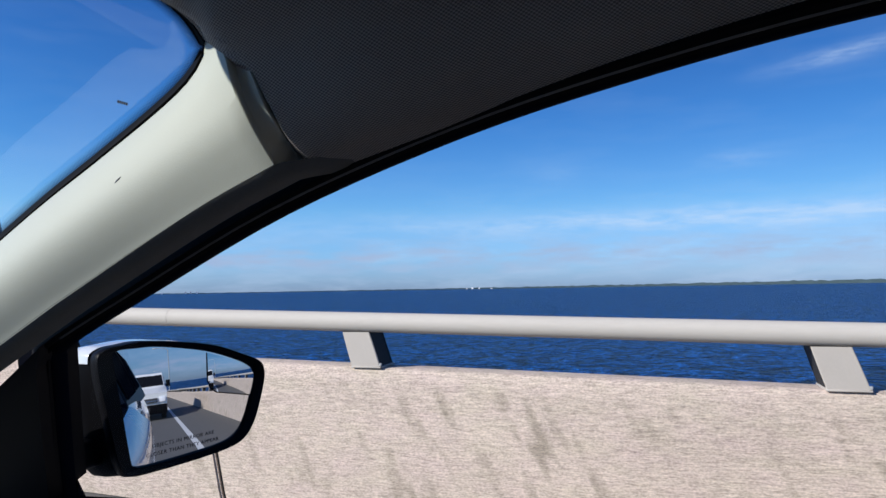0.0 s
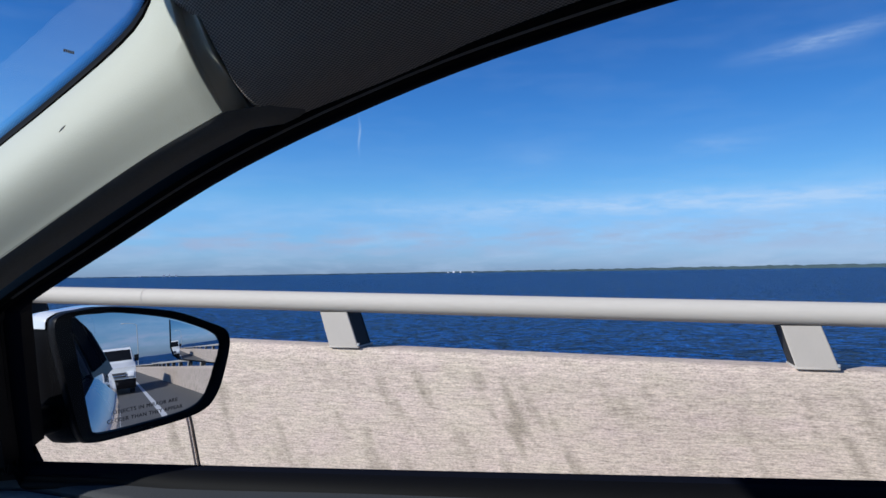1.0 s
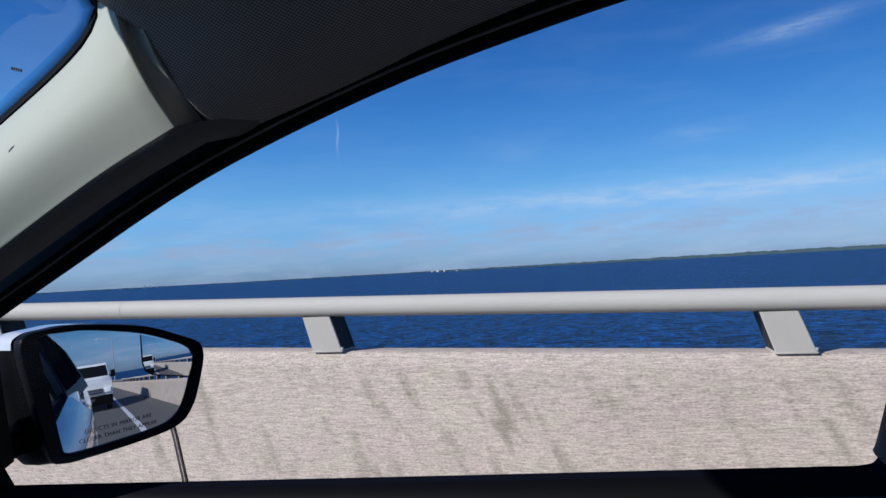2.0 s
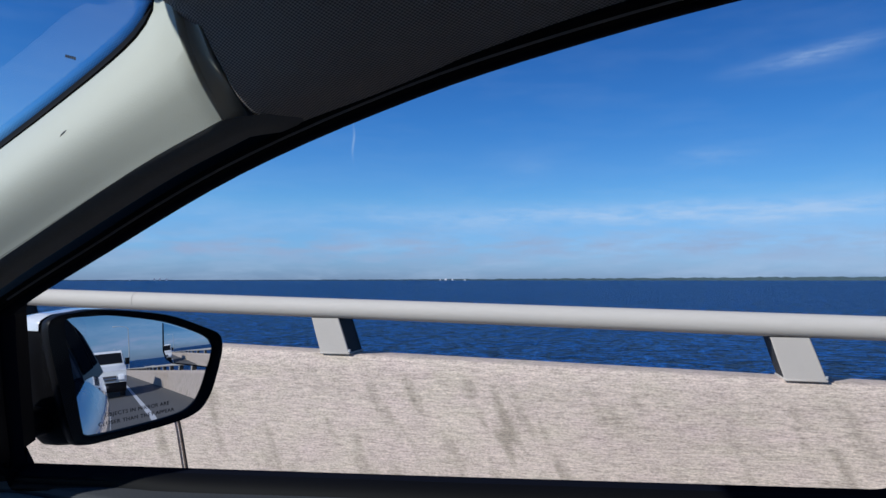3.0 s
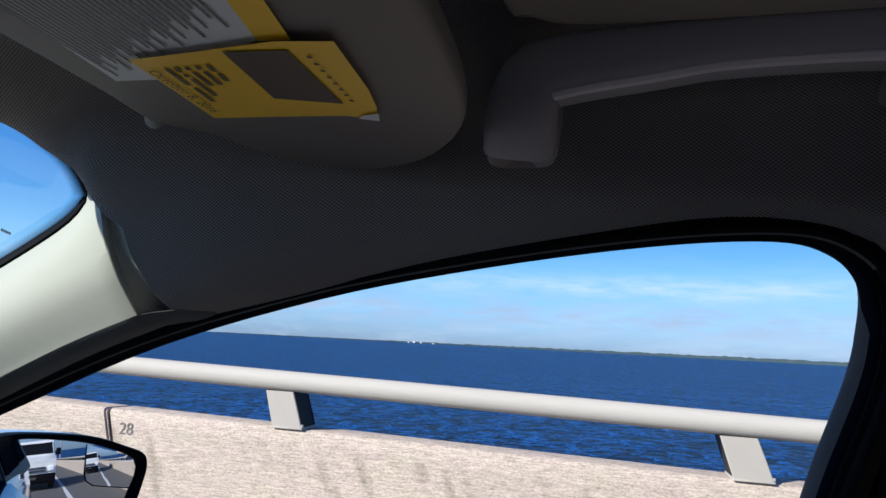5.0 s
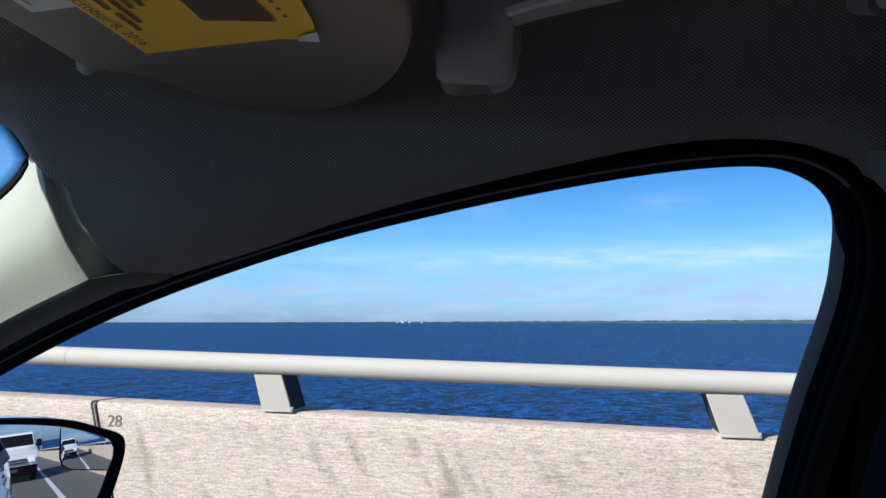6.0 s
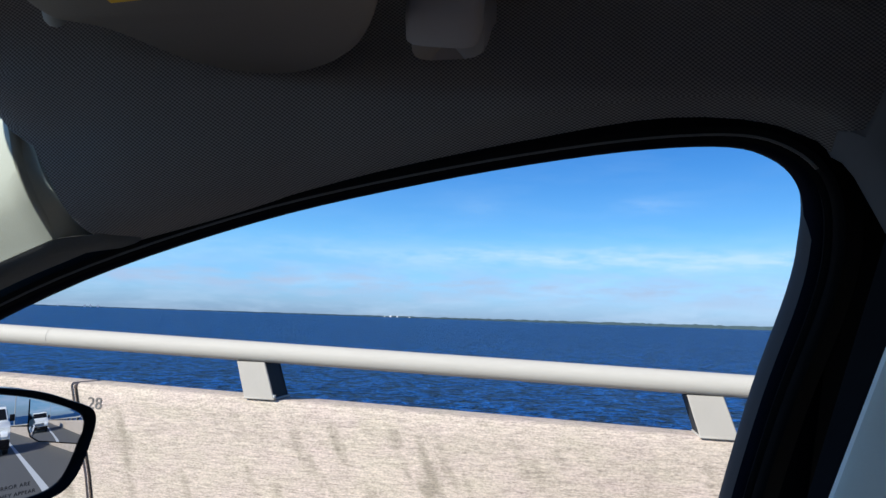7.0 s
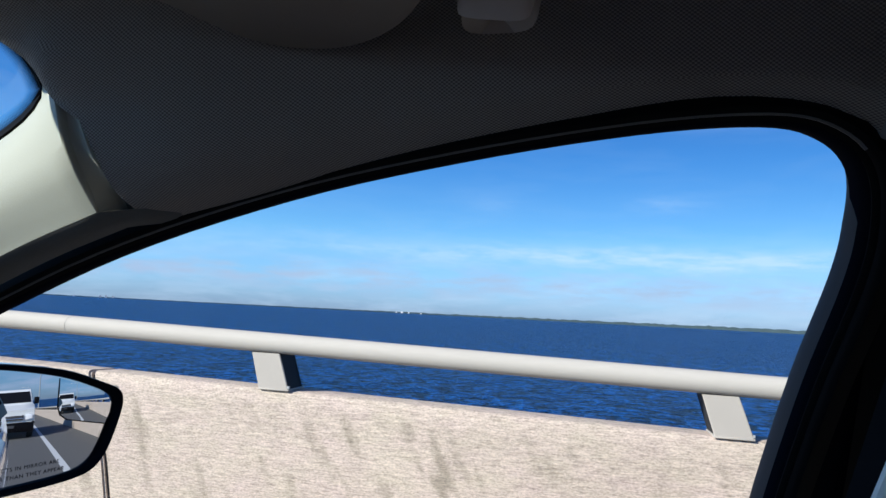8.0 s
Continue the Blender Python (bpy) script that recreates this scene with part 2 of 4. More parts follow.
van_white = grain(material("van_white", (0.78, 0.78, 0.77), 0.25), 2, 0.05)
mirror_glass = material("mirror_glass", (0.66, 0.685, 0.73), 0.0, 1.0)
dark_glass = material("dark_glass", (0.008, 0.009, 0.012), 0.6, spec=0.0)
chrome = material("chrome", (0.7, 0.7, 0.72), 0.12, 1.0)
tyre_rubber = grain(material("tyre_rubber", (0.02, 0.02, 0.02), 0.8), 10, 0.2)
yellow_card = grain(material("yellow_card", (0.84, 0.49, 0.010), 0.5), 30, 0.08)
white_card = grain(material("white_card", (0.60, 0.60, 0.62), 0.6), 30, 0.06)
ink = material("ink", (0.10, 0.07, 0.03), 0.7)
grey_ink = material("grey_ink", (0.13, 0.13, 0.13), 0.7)
mark_ink = material("mark_ink", (0.003, 0.003, 0.005), 1.0, spec=0.0)
black_felt = grain(material("black_felt", (0.010, 0.010, 0.011), 1.0, spec=0.0), 40, 0.3)
pale_plastic = grain(material("pale_plastic", (0.74, 0.75, 0.72), 0.5), 14, 0.05, 0.2, fine=900, distance=0.0004)
mirror_ink = material("mirror_ink", (0.02, 0.02, 0.025), 0.8)
picture_ink = grain(material("picture_ink", (0.07, 0.045, 0.03), 0.6), 60, 0.5)
painted_metal = grain(material("painted_metal", (0.505, 0.467, 0.412), 0.7, spec=0.25), 3, 0.12, 0.1, stretch=(1, 0.15, 1), fine=60)
# near-black that paints the posts' shade onto web, back plate and saddle
post_shade = grain(material("post_shade", (0.012, 0.012, 0.013), 0.8), 10, 0.2)
post_metal = grain(material("post_metal", (0.46, 0.420, 0.372), 0.65, spec=0.25), 8, 0.12, 0.1, fine=120)
galvanised = grain(material("galvanised", (0.5, 0.51, 0.5), 0.5, 0.3), 4, 0.1)
line_paint = grain(material("line_paint", (0.72, 0.72, 0.70), 0.6), 2, 0.15, 0.3, stretch=(1, 0.1, 1), fine=50)
asphalt = grain(material("asphalt", (0.125, 0.120, 0.113), 0.85), 0.6, 0.25, 0.4, stretch=(1, 0.08, 1), fine=40, distance=0.004)
# wooded green with the distance haze painted into it
shore_haze = grain(material("shore_haze", (0.065, 0.100, 0.110), 0.9, spec=0.1), 0.02, 0.4, fine=0.15)
far_white = material("far_white", (0.75, 0.75, 0.74), 0.6)
joint_dark = material("joint_dark", (0.015, 0.015, 0.018), 0.8)
stencil = grain(material("stencil", (0.17, 0.155, 0.14), 0.8), 24, 0.9)
lamp_clear = material("lamp_clear", (0.7, 0.7, 0.72), 0.1)


def make_headliner():
    """Knitted roof cloth: a fine lattice of dimples between lighter threads."""
    base = (0.222, 0.200, 0.190)
    m = material("headliner_cloth", base, 0.95, spec=0.1)
    n, l = m.node_tree.nodes, m.node_tree.links
    b = n["Principled BSDF"]
    tc = n.new("ShaderNodeTexCoord")
    sp = n.new("ShaderNodeSeparateXYZ")
    l.new(tc.outputs["Object"], sp.inputs[0])

    def mth(op, a, c=None, d=None):
        x = n.new("ShaderNodeMath")
        x.operation = op
        for i, v in enumerate((a, c, d)):
            if v is None:
                continue
            if isinstance(v, (int, float)):
                x.inputs[i].default_value = v
            else:
                l.new(v, x.inputs[i])
        return x.outputs[0]

    big = n.new("ShaderNodeTexNoise")
    big.inputs["Scale"].default_value = 11
    small = n.new("ShaderNodeTexNoise")
    small.inputs["Scale"].default_value = 260
    for t in (big, small):
        l.new(tc.outputs["Object"], t.inputs["Vector"])
    run = mth("MULTIPLY", mth("SUBTRACT", sp.outputs[2], sp.outputs[0]), 2 * math.pi / 0.0027)
    along = mth("MULTIPLY", sp.outputs[1], 2 * math.pi / 0.0030)
    wob = mth("MULTIPLY_ADD", small.outputs[0], 0.8, -0.4)
    lattice = mth("MULTIPLY", mth("SINE", mth("ADD", along, wob)), mth("SINE", mth("ADD", run, wob)))
    lattice = mth("MINIMUM", mth("MAXIMUM", mth("MULTIPLY", lattice, 2.2), -1.0), 1.0)
    level = mth("MULTIPLY_ADD", lattice, 0.46, 0.99)
    level = mth("MULTIPLY", level, mth("MULTIPLY_ADD", big.outputs[0], 0.24, 0.88))
    sc = n.new("ShaderNodeVectorMath")
    sc.operation = "SCALE"
    sc.inputs[0].default_value = base
    l.new(level, sc.inputs["Scale"])
    l.new(sc.outputs[0], b.inputs["Base Color"])
    bp = n.new("ShaderNodeBump")
    bp.inputs["Strength"].default_value, bp.inputs["Distance"].default_value = 0.5, 0.0006
    l.new(lattice, bp.inputs["Height"])
    l.new(bp.outputs[0], b.inputs["Normal"])
    return m


def make_concrete():
    """Weathered cast concrete: long fine scuffs along the road, leaning grey run-off streaks, brown blotches."""
    m = material("concrete", (0.5, 0.45, 0.38), 0.9, spec=0.2)
    n, l = m.node_tree.nodes, m.node_tree.links
    b = n["Principled BSDF"]
    tc = n.new("ShaderNodeTexCoord")
    sp = n.new("ShaderNodeSeparateXYZ")
    l.new(tc.outputs["Object"], sp.inputs[0])

    def mth(op, a, c=None, d=None):
        x = n.new("ShaderNodeMath")
        x.operation = op
        for i, v in enumerate((a, c, d)):
            if v is None:
                continue
            if isinstance(v, (int, float)):
                x.inputs[i].default_value = v
            else:
                l.new(v, x.inputs[i])
        return x.outputs[0]

    def noise_at(x, y, z, detail=3, rough=0.5):
        c = n.new("ShaderNodeCombineXYZ")
        for i, v in enumerate((x, y, z)):
            if isinstance(v, (int, float)):
                c.inputs[i].default_value = v
            else:
                l.new(v, c.inputs[i])
        t = n.new("ShaderNodeTexNoise")
        t.inputs["Scale"].default_value, t.inputs["Detail"].default_value, t.inputs["Roughness"].default_value = 1.0, detail, rough
        l.new(c.outputs[0], t.inputs["Vector"])
        return t.outputs[0]

    x, y, z = sp.outputs
    lean = mth("MULTIPLY_ADD", z, -0.42, y)
    scuff = noise_at(mth("MULTIPLY", x, 30.0), mth("MULTIPLY", y, 13.0), mth("MULTIPLY", z, 120.0), 3, 0.7)
    pores = noise_at(mth("MULTIPLY", x, 90.0), mth("MULTIPLY", y, 60.0), mth("MULTIPLY", z, 140.0), 3, 0.7)
    runs = noise_at(0.0, mth("MULTIPLY", lean, 8.5), mth("MULTIPLY", z, 2.6), 2, 0.4)
    blot = noise_at(mth("MULTIPLY", x, 1.5), mth("MULTIPLY", lean, 1.1), mth("MULTIPLY", z, 2.2), 5, 0.6)
    run_mask = mth("MULTIPLY", mth("MINIMUM", mth("MAXIMUM", mth("MULTIPLY_ADD", runs, 6.0, -3.2), 0.0), 1.0),
                   mth("MINIMUM", mth("MAXIMUM", mth("MULTIPLY_ADD", blot, 4.0, -1.15), 0.0), 1.0))
    height = mth("MULTIPLY_ADD", y, -0.022, z)
    mid = mth("MINIMUM", mth("MAXIMUM", mth("MULTIPLY_ADD", height, -9.0, 7.6), 0.0), 1.0)
    run_mask = mth("MULTIPLY", run_mask, mid)
    bright = mth("ADD", mth("MULTIPLY_ADD", scuff, 1.40, 0.17), mth("MULTIPLY_ADD", pores, 1.5, -0.635))
    bright = mth("MULTIPLY", bright, mth("MULTIPLY_ADD", run_mask, -0.30, 1.0))
    bright = mth("MULTIPLY", bright, mth("MULTIPLY_ADD", blot, 0.30, 0.86))
    mix = n.new("ShaderNodeMix")
    mix.data_type = "RGBA"
    mix.inputs[6].default_value, mix.inputs[7].default_value = (0.538, 0.432, 0.381, 1), (0.511, 0.438, 0.349, 1)
    hue = noise_at(mth("MULTIPLY", x, 2.0), mth("MULTIPLY", y, 3.5), mth("MULTIPLY", z, 9.0), 3, 0.6)
    l.new(mth("MINIMUM", mth("MAXIMUM", mth("MULTIPLY_ADD", hue, 1.8, -0.4), 0.0), 1.0), mix.inputs[0])
    grime = n.new("ShaderNodeMix")
    grime.data_type = "RGBA"
    grime.inputs[7].default_value = (0.44, 0.375, 0.29, 1)
    l.new(mth("MULTIPLY", run_mask, 0.7), grime.inputs[0])
    l.new(mix.outputs[2], grime.inputs[6])
    s = n.new("ShaderNodeVectorMath")
    s.operation = "SCALE"
    l.new(grime.outputs[2], s.inputs[0])
    l.new(bright, s.inputs["Scale"])
    l.new(s.outputs[0], b.inputs["Base Color"])
    bp = n.new("ShaderNodeBump")
    bp.inputs["Strength"].default_value, bp.inputs["Distance"].default_value = 0.5, 0.005
    l.new(scuff, bp.inputs["Height"])
    l.new(bp.outputs[0], b.inputs["Normal"])
    return m


def make_water():
    """Wind-ruffled bay water."""
    m = material("sea_water", (0.004, 0.030, 0.085), 0.32, spec=0.02)
    n, l = m.node_tree.nodes, m.node_tree.links
    b = n["Principled BSDF"]
    tc = n.new("ShaderNodeTexCoord")
    heights = []
    for scale, stretch in ((0.16, (1.0, 0.8, 1)), (0.95, (1.2, 0.9, 1)), (3.2, (1.1, 1.0, 1))):
        mp = n.new("ShaderNodeMapping")
        mp.inputs["Scale"].default_value = stretch
        mp.inputs["Rotation"].default_value = (0, 0, 0.15)
        l.new(tc.outputs["Object"], mp.inputs[0])
        t = n.new("ShaderNodeTexNoise")
        t.inputs["Scale"].default_value, t.inputs["Detail"].default_value, t.inputs["Roughness"].default_value = scale, 3, 0.55
        l.new(mp.outputs[0], t.inputs["Vector"])
        heights.append(t.outputs[0])
    previous = None
    for h, d in zip(heights, (1.8, 1.1, 0.35)):
        bp = n.new("ShaderNodeBump")
        bp.inputs["Strength"].default_value, bp.inputs["Distance"].default_value = 1.0, d
        l.new(h, bp.inputs["Height"])
        if previous:
            l.new(previous, bp.inputs["Normal"])
        previous = bp.outputs[0]
    l.new(previous, b.inputs["Normal"])
    # broad lanes of lighter and darker water
    big = n.new("ShaderNodeTexNoise")
    big.inputs["Scale"].default_value, big.inputs["Detail"].default_value = 0.012, 3
    l.new(tc.outputs["Object"], big.inputs["Vector"])
    mx = n.new("ShaderNodeMix")
    mx.data_type = "RGBA"
    mx.inputs[6].default_value, mx.inputs[7].default_value = (0.0034, 0.050, 0.190, 1), (0.0056, 0.079, 0.280, 1)
    l.new(big.outputs[0], mx.inputs[0])
    # light and dark sides of the little waves, painted into the base colour
    wave_shade = n.new("ShaderNodeMapRange")
    wave_shade.inputs[1].default_value, wave_shade.inputs[2].default_value = 0.40, 0.60
    wave_shade.inputs[3].default_value, wave_shade.inputs[4].default_value = 0.18, 1.50
    l.new(heights[1], wave_shade.inputs[0])
    ripple_shade = n.new("ShaderNodeMapRange")
    ripple_shade.inputs[1].default_value, ripple_shade.inputs[2].default_value = 0.40, 0.60
    ripple_shade.inputs[3].default_value, ripple_shade.inputs[4].default_value = 0.18, 1.60
    l.new(heights[2], ripple_shade.inputs[0])
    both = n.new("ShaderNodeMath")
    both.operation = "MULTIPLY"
    l.new(wave_shade.outputs[0], both.inputs[0])
    l.new(ripple_shade.outputs[0], both.inputs[1])
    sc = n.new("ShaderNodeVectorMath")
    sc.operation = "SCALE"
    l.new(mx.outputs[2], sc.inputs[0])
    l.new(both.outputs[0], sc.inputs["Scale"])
    l.new(sc.outputs[0], b.inputs["Base Color"])
    return m


def make_pane(name="clear_glass", tint_colour=(0.97, 0.98, 0.98, 1), sheen=0.012):
    """Clear automotive glass: see-through with a faint sheen."""
    m = bpy.data.materials.new(name)
    m.use_nodes = True
    n, l = m.node_tree.nodes, m.node_tree.links
    n.clear()
    o = n.new("ShaderNodeOutputMaterial")
    t = n.new("ShaderNodeBsdfTransparent")
    t.inputs[0].default_value = tint_colour
    gl = n.new("ShaderNodeBsdfGlossy")
    gl.inputs["Roughness"].default_value = 0.0
    mx = n.new("ShaderNodeMixShader")
    mx.inputs[0].default_value = sheen
    l.new(t.outputs[0], mx.inputs[1])
    l.new(gl.outputs[0], mx.inputs[2])
    l.new(mx.outputs[0], o.inputs[0])
    return m


def make_dot_band():
    """Printed black edge of a windscreen: solid at the rim, then shrinking dots."""
    m = bpy.data.materials.new("dot_band")
    m.use_nodes = True
    n, l = m.node_tree.nodes, m.node_tree.links
    n.clear()

    def mth(op, a, c=None, d=None):
        x = n.new("ShaderNodeMath")
        x.operation = op
        for i, v in enumerate((a, c, d)):
            if v is None:
                continue
            if isinstance(v, (int, float)):
                x.inputs[i].default_value = v
            else:
                l.new(v, x.inputs[i])
        return x.outputs[0]

    tc = n.new("ShaderNodeTexCoord")
    sp = n.new("ShaderNodeSeparateXYZ")
    l.new(tc.outputs["UV"], sp.inputs[0])
    u, v = sp.outputs[0], sp.outputs[1]
    wave = mth("MULTIPLY", mth("SINE", mth("MULTIPLY", u, 2 * math.pi * 9)), mth("SINE", mth("MULTIPLY", v, 2 * math.pi * 7)))
    cover = mth("ADD", mth("MULTIPLY_ADD", v, -1.9, 1.45), mth("MULTIPLY", wave, 0.22))
    cover = mth("MINIMUM", mth("MAXIMUM", cover, 0.0), 1.0)
    o = n.new("ShaderNodeOutputMaterial")
    t = n.new("ShaderNodeBsdfTransparent")
    d = n.new("ShaderNodeBsdfDiffuse")
    d.inputs[0].default_value = (0.006, 0.006, 0.008, 1)
    mx = n.new("ShaderNodeMixShader")
    l.new(cover, mx.inputs[0])
    l.new(t.outputs[0], mx.inputs[1])
    l.new(d.outputs[0], mx.inputs[2])
    l.new(mx.outputs[0], o.inputs[0])
    return m


dot_band = make_dot_band()
windscreen_glass = make_pane("windscreen_glass", (0.94, 0.975, 0.96, 1), 0.08)
headliner_cloth = make_headliner()
concrete = make_concrete()
sea_water = make_water()
clear_glass = make_pane()


# ---- bridge, water and far shore ----
DECK = -0.05           # deck height where the car is level with the origin
TOP = 0.907            # top of the parapet there
LEAN = 0.32


def up(y, h):
    return h + GRADE * y


def strip(name, x0, x1, y0, y1, h, mat, label, thick=0.0, steps=12, kind="structure"):
    bm = bmesh.new()
    ys = [y0 + (y1 - y0) * i / steps for i in range(steps + 1)]
    if thick:
        rows = [[V((x0, y, up(y, h))), V((x1, y, up(y, h))), V((x1, y, up(y, h - thick))), V((x0, y, up(y, h - thick)))] for y in ys]
        loft(rows, closed_cols=True, caps=True, bm=bm)
    else:
        loft([[V((x0, y, up(y, h))), V((x1, y, up(y, h)))] for y in ys], bm=bm)
    return tagged(mesh_object(name, bm, mat, smooth=False), label, name, kind=kind)


def build_water():
    bm = bmesh.new()
    rows = []
    for r in (0, 30, 120, 500, 2000, 4700):
        rows.append([V((math.cos(a) * r, math.sin(a) * r, -4.5)) for a in (2 * math.pi * k / 48 for k in range(48))])
    loft(rows, closed_cols=True, bm=bm)
    bmesh.ops.remove_doubles(bm, verts=bm.verts[:], dist=0.001)
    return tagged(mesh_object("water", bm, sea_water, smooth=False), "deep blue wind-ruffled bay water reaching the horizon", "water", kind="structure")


def build_shore():
    """A low wooded coast far across the bay, with an uneven tree line."""
    bm = bmesh.new()
    rng = random.Random(4)
    rows = []
    count = 420
    for i in range(count):
        a = radians(-60 + 125 * i / (count - 1))
        deg = math.degrees(a)
        r = 4100
        fall = min(1.0, max(0.0, (34 - deg) / 46))
        h = 4 + 15 * fall ** 1.3 + rng.uniform(-1.5, 2.5) * (0.4 + fall) + 6 * fall * noise.noise((deg * 0.9, 3, 0)) + 2 * noise.noise((deg * 4, 9, 0))
        base = V((math.cos(a) * r, math.sin(a) * r, -4.7))
        back = V((math.cos(a) * (r + 60), math.sin(a) * (r + 60), -4.7))
        rows.append([base, base + V((0, 0, h * 0.55)), base.lerp(back, 0.3) + V((0, 0, h)), back + V((0, 0, h * 0.8)), back])
    loft(rows, bm=bm)
    return tagged(mesh_object("far_shore", bm, shore_haze, smooth=False), "low wooded far shore across the bay", "shore", kind="structure")


def far_building(deg, r, wide, tall):
    a = radians(deg)
    bm = bmesh.new()
    wide, tall = wide * 0.40, tall * 0.54
    box(bm, (-wide / 2, -12, 0), (wide / 2, 12, tall))
    box(bm, (-wide / 4, -8, tall), (wide / 5, 8, tall * 1.18))
    ob = mesh_object("waterfront_building", bm, far_white, smooth=False)
    ob.location = (math.cos(a) * r, math.sin(a) * r, -4.7)
    ob.rotation_euler = (0, 0, a - math.pi / 2)
    return tagged(ob, "white waterfront building on the far shore", "building", group="far shore buildings")


PROFILE = ((-0.055, 0.0), (-0.050, 0.12), (-0.016, 0.40), (-0.004, 0.84), (0.0, 0.93), (0.012, 0.946), (0.030, 0.952), (0.24, 0.946), (0.26, 0.925), (0.27, 0.0))


def parapet_section(y0, y1, chamfer=True):
    """One cast length of parapet between two joints, its ends leaning like the joints."""
    bm = bmesh.new()
    rows = []
    n = max(2, int(abs(y1 - y0) / 2.5) + 1)
    for i in range(n + 1):
        y = y0 + (y1 - y0) * i / n
        rows.append([V((RAIL_X + dx, y + LEAN * (dz - 0.952), up(y, DECK + dz))) for dx, dz in PROFILE])
    loft(rows, closed_cols=True, caps=True, bm=bm)
    bmesh.ops.recalc_face_normals(bm, faces=bm.faces[:])
    ends = [e for e in bm.edges if len(e.link_faces) == 2 and any(len(f.verts) > 6 for f in e.link_faces)]
    bmesh.ops.bevel(bm, geom=ends, offset=0.012, segments=2, affect="EDGES")
    ob = mesh_object("parapet", bm, concrete)
    return tagged(ob, "weathered tan concrete bridge parapet with grey run-off streaks", "parapet", group="parapet sections")


def build_post():
    """A leaning cast rail post on a base plate under the round rail."""
    base = thing("rail_post", "pale grey metal rail post bolted on the parapet", "rail post", group="rail posts")
    h = 0.212
    # web and back plate get their shade from the colour
    for name, x0, x1, wide, mat, label in (("face_plate", -0.085, -0.073, 0.095, post_metal, ""), ("back_plate", 0.112, 0.128, 0.092, post_shade, "back plate with its shade painted dark"), ("web", -0.073, 0.112, 0.090, post_shade, "web between the plates with its shade painted dark")):
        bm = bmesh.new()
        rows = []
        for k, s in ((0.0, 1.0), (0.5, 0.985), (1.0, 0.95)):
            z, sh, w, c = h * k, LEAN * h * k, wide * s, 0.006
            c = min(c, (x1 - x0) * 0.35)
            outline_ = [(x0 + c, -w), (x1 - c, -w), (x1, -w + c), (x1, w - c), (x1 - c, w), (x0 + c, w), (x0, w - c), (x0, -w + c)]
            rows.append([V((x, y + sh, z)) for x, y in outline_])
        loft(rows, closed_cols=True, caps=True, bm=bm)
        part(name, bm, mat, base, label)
    bm = box(bmesh.new(), (-0.088, -0.098, -0.004), (0.14, 0.098, 0.007), 0.003)
    part("base_plate", bm, post_metal, base)
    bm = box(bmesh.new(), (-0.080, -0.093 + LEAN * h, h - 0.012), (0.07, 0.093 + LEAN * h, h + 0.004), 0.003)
    part("saddle", bm, post_shade, base, "narrow saddle with the shadow under the rail painted in")
    for sx, sy in ((-0.075, -0.112 + 0.02), (-0.075, 0.09)):
        bm = bmesh.new()
        bmesh.ops.create_cone(bm, cap_ends=True, segments=6, radius1=0.010, radius2=0.010, depth=0.014, matrix=Matrix.Translation((sx, sy, 0.018)))
        part("bolt", bm, galvanised, base)
    return base


def rail_length(y0, y1):
    bm = bmesh.new()
    n = 10
    pts = [V((RAIL_X + 0.02, y0 + (y1 - y0) * i / n, up(y0 + (y1 - y0) * i / n, 1.175))) for i in range(n + 1)]
    tube(pts, 0.060, 20, bm=bm)
    ob = mesh_object("rail_pipe", bm, painted_metal)
    return tagged(ob, "round off-white painted metal bridge rail", "rail", group="rail lengths")


def splice(y):
    bm = bmesh.new()
    tube([V((RAIL_X + 0.02, y + d, up(y + d, 1.175))) for d in (-0.006, 0.0, 0.006)], [0.0585, 0.0585, 0.0585], 20, bm=bm)
    ob = mesh_object("rail_splice", bm, post_metal)
    return tagged(ob, "grey splice collar in the painted bridge rail", "rail splice", group="rail splices")


def lamp_post(y):
    base = thing("lamp_post", "tall slim galvanised street lamp on the bridge edge", "street lamp", (RAIL_X + 0.62, y, up(y, 0.3)), group="bridge lamps")
    bm = bmesh.new()
    tube([V((0, LEAN * z, z)) for z in (0, 4, 9.5)], [0.13, 0.11, 0.07], 14, bm=bm)
    part("pole", bm, galvanised, base)
    bm = bmesh.new()
    tube(spline([(0, LEAN * 9.3, 9.3), (-0.5, LEAN * 9.75, 9.75), (-1.6, LEAN * 9.95, 9.95), (-2.6, LEAN * 10, 10.0)], 5), 0.045, 8, bm=bm)
    part("arm", bm, galvanised, base)
    bm = box(bmesh.new(), (-3.3, LEAN * 10 - 0.17, 9.93), (-2.5, LEAN * 10 + 0.17, 10.08), 0.05)
    part("lamp_head", bm, galvanised, base, "grey flat lamp head")
    bm = box(bmesh.new(), (-0.25, -0.25, -0.9), (0.25, 0.25, 0.02), 0.03)
    part("pedestal", bm, concrete, base, "concrete pedestal")
    bm = box(bmesh.new(), (-0.75, -0.35, -1.3), (0.30, 0.35, -0.88), 0.03)
    part("bracket", bm, concrete, base, "concrete bracket on the bridge edge")
    return base


def text_mesh(name, body, size, mat, m, parent=None, label="", spacing=1.0):
    cu = bpy.data.curves.new(name, "FONT")
    cu.body, cu.size, cu.space_character = body, size, spacing
    cu.align_x, cu.align_y = "CENTER", "CENTER"
    tmp = bpy.data.objects.new(name, cu)
    me = bpy.data.meshes.new_from_object(tmp)
    bpy.data.objects.remove(tmp)
    me.transform(m)
    me.materials.clear()
    me.materials.append(mat)
    ob = new(name, me)
    if parent:
        ob.parent = parent
    if label:
        tagged(ob, label)
    return ob


build_water()
build_shore()
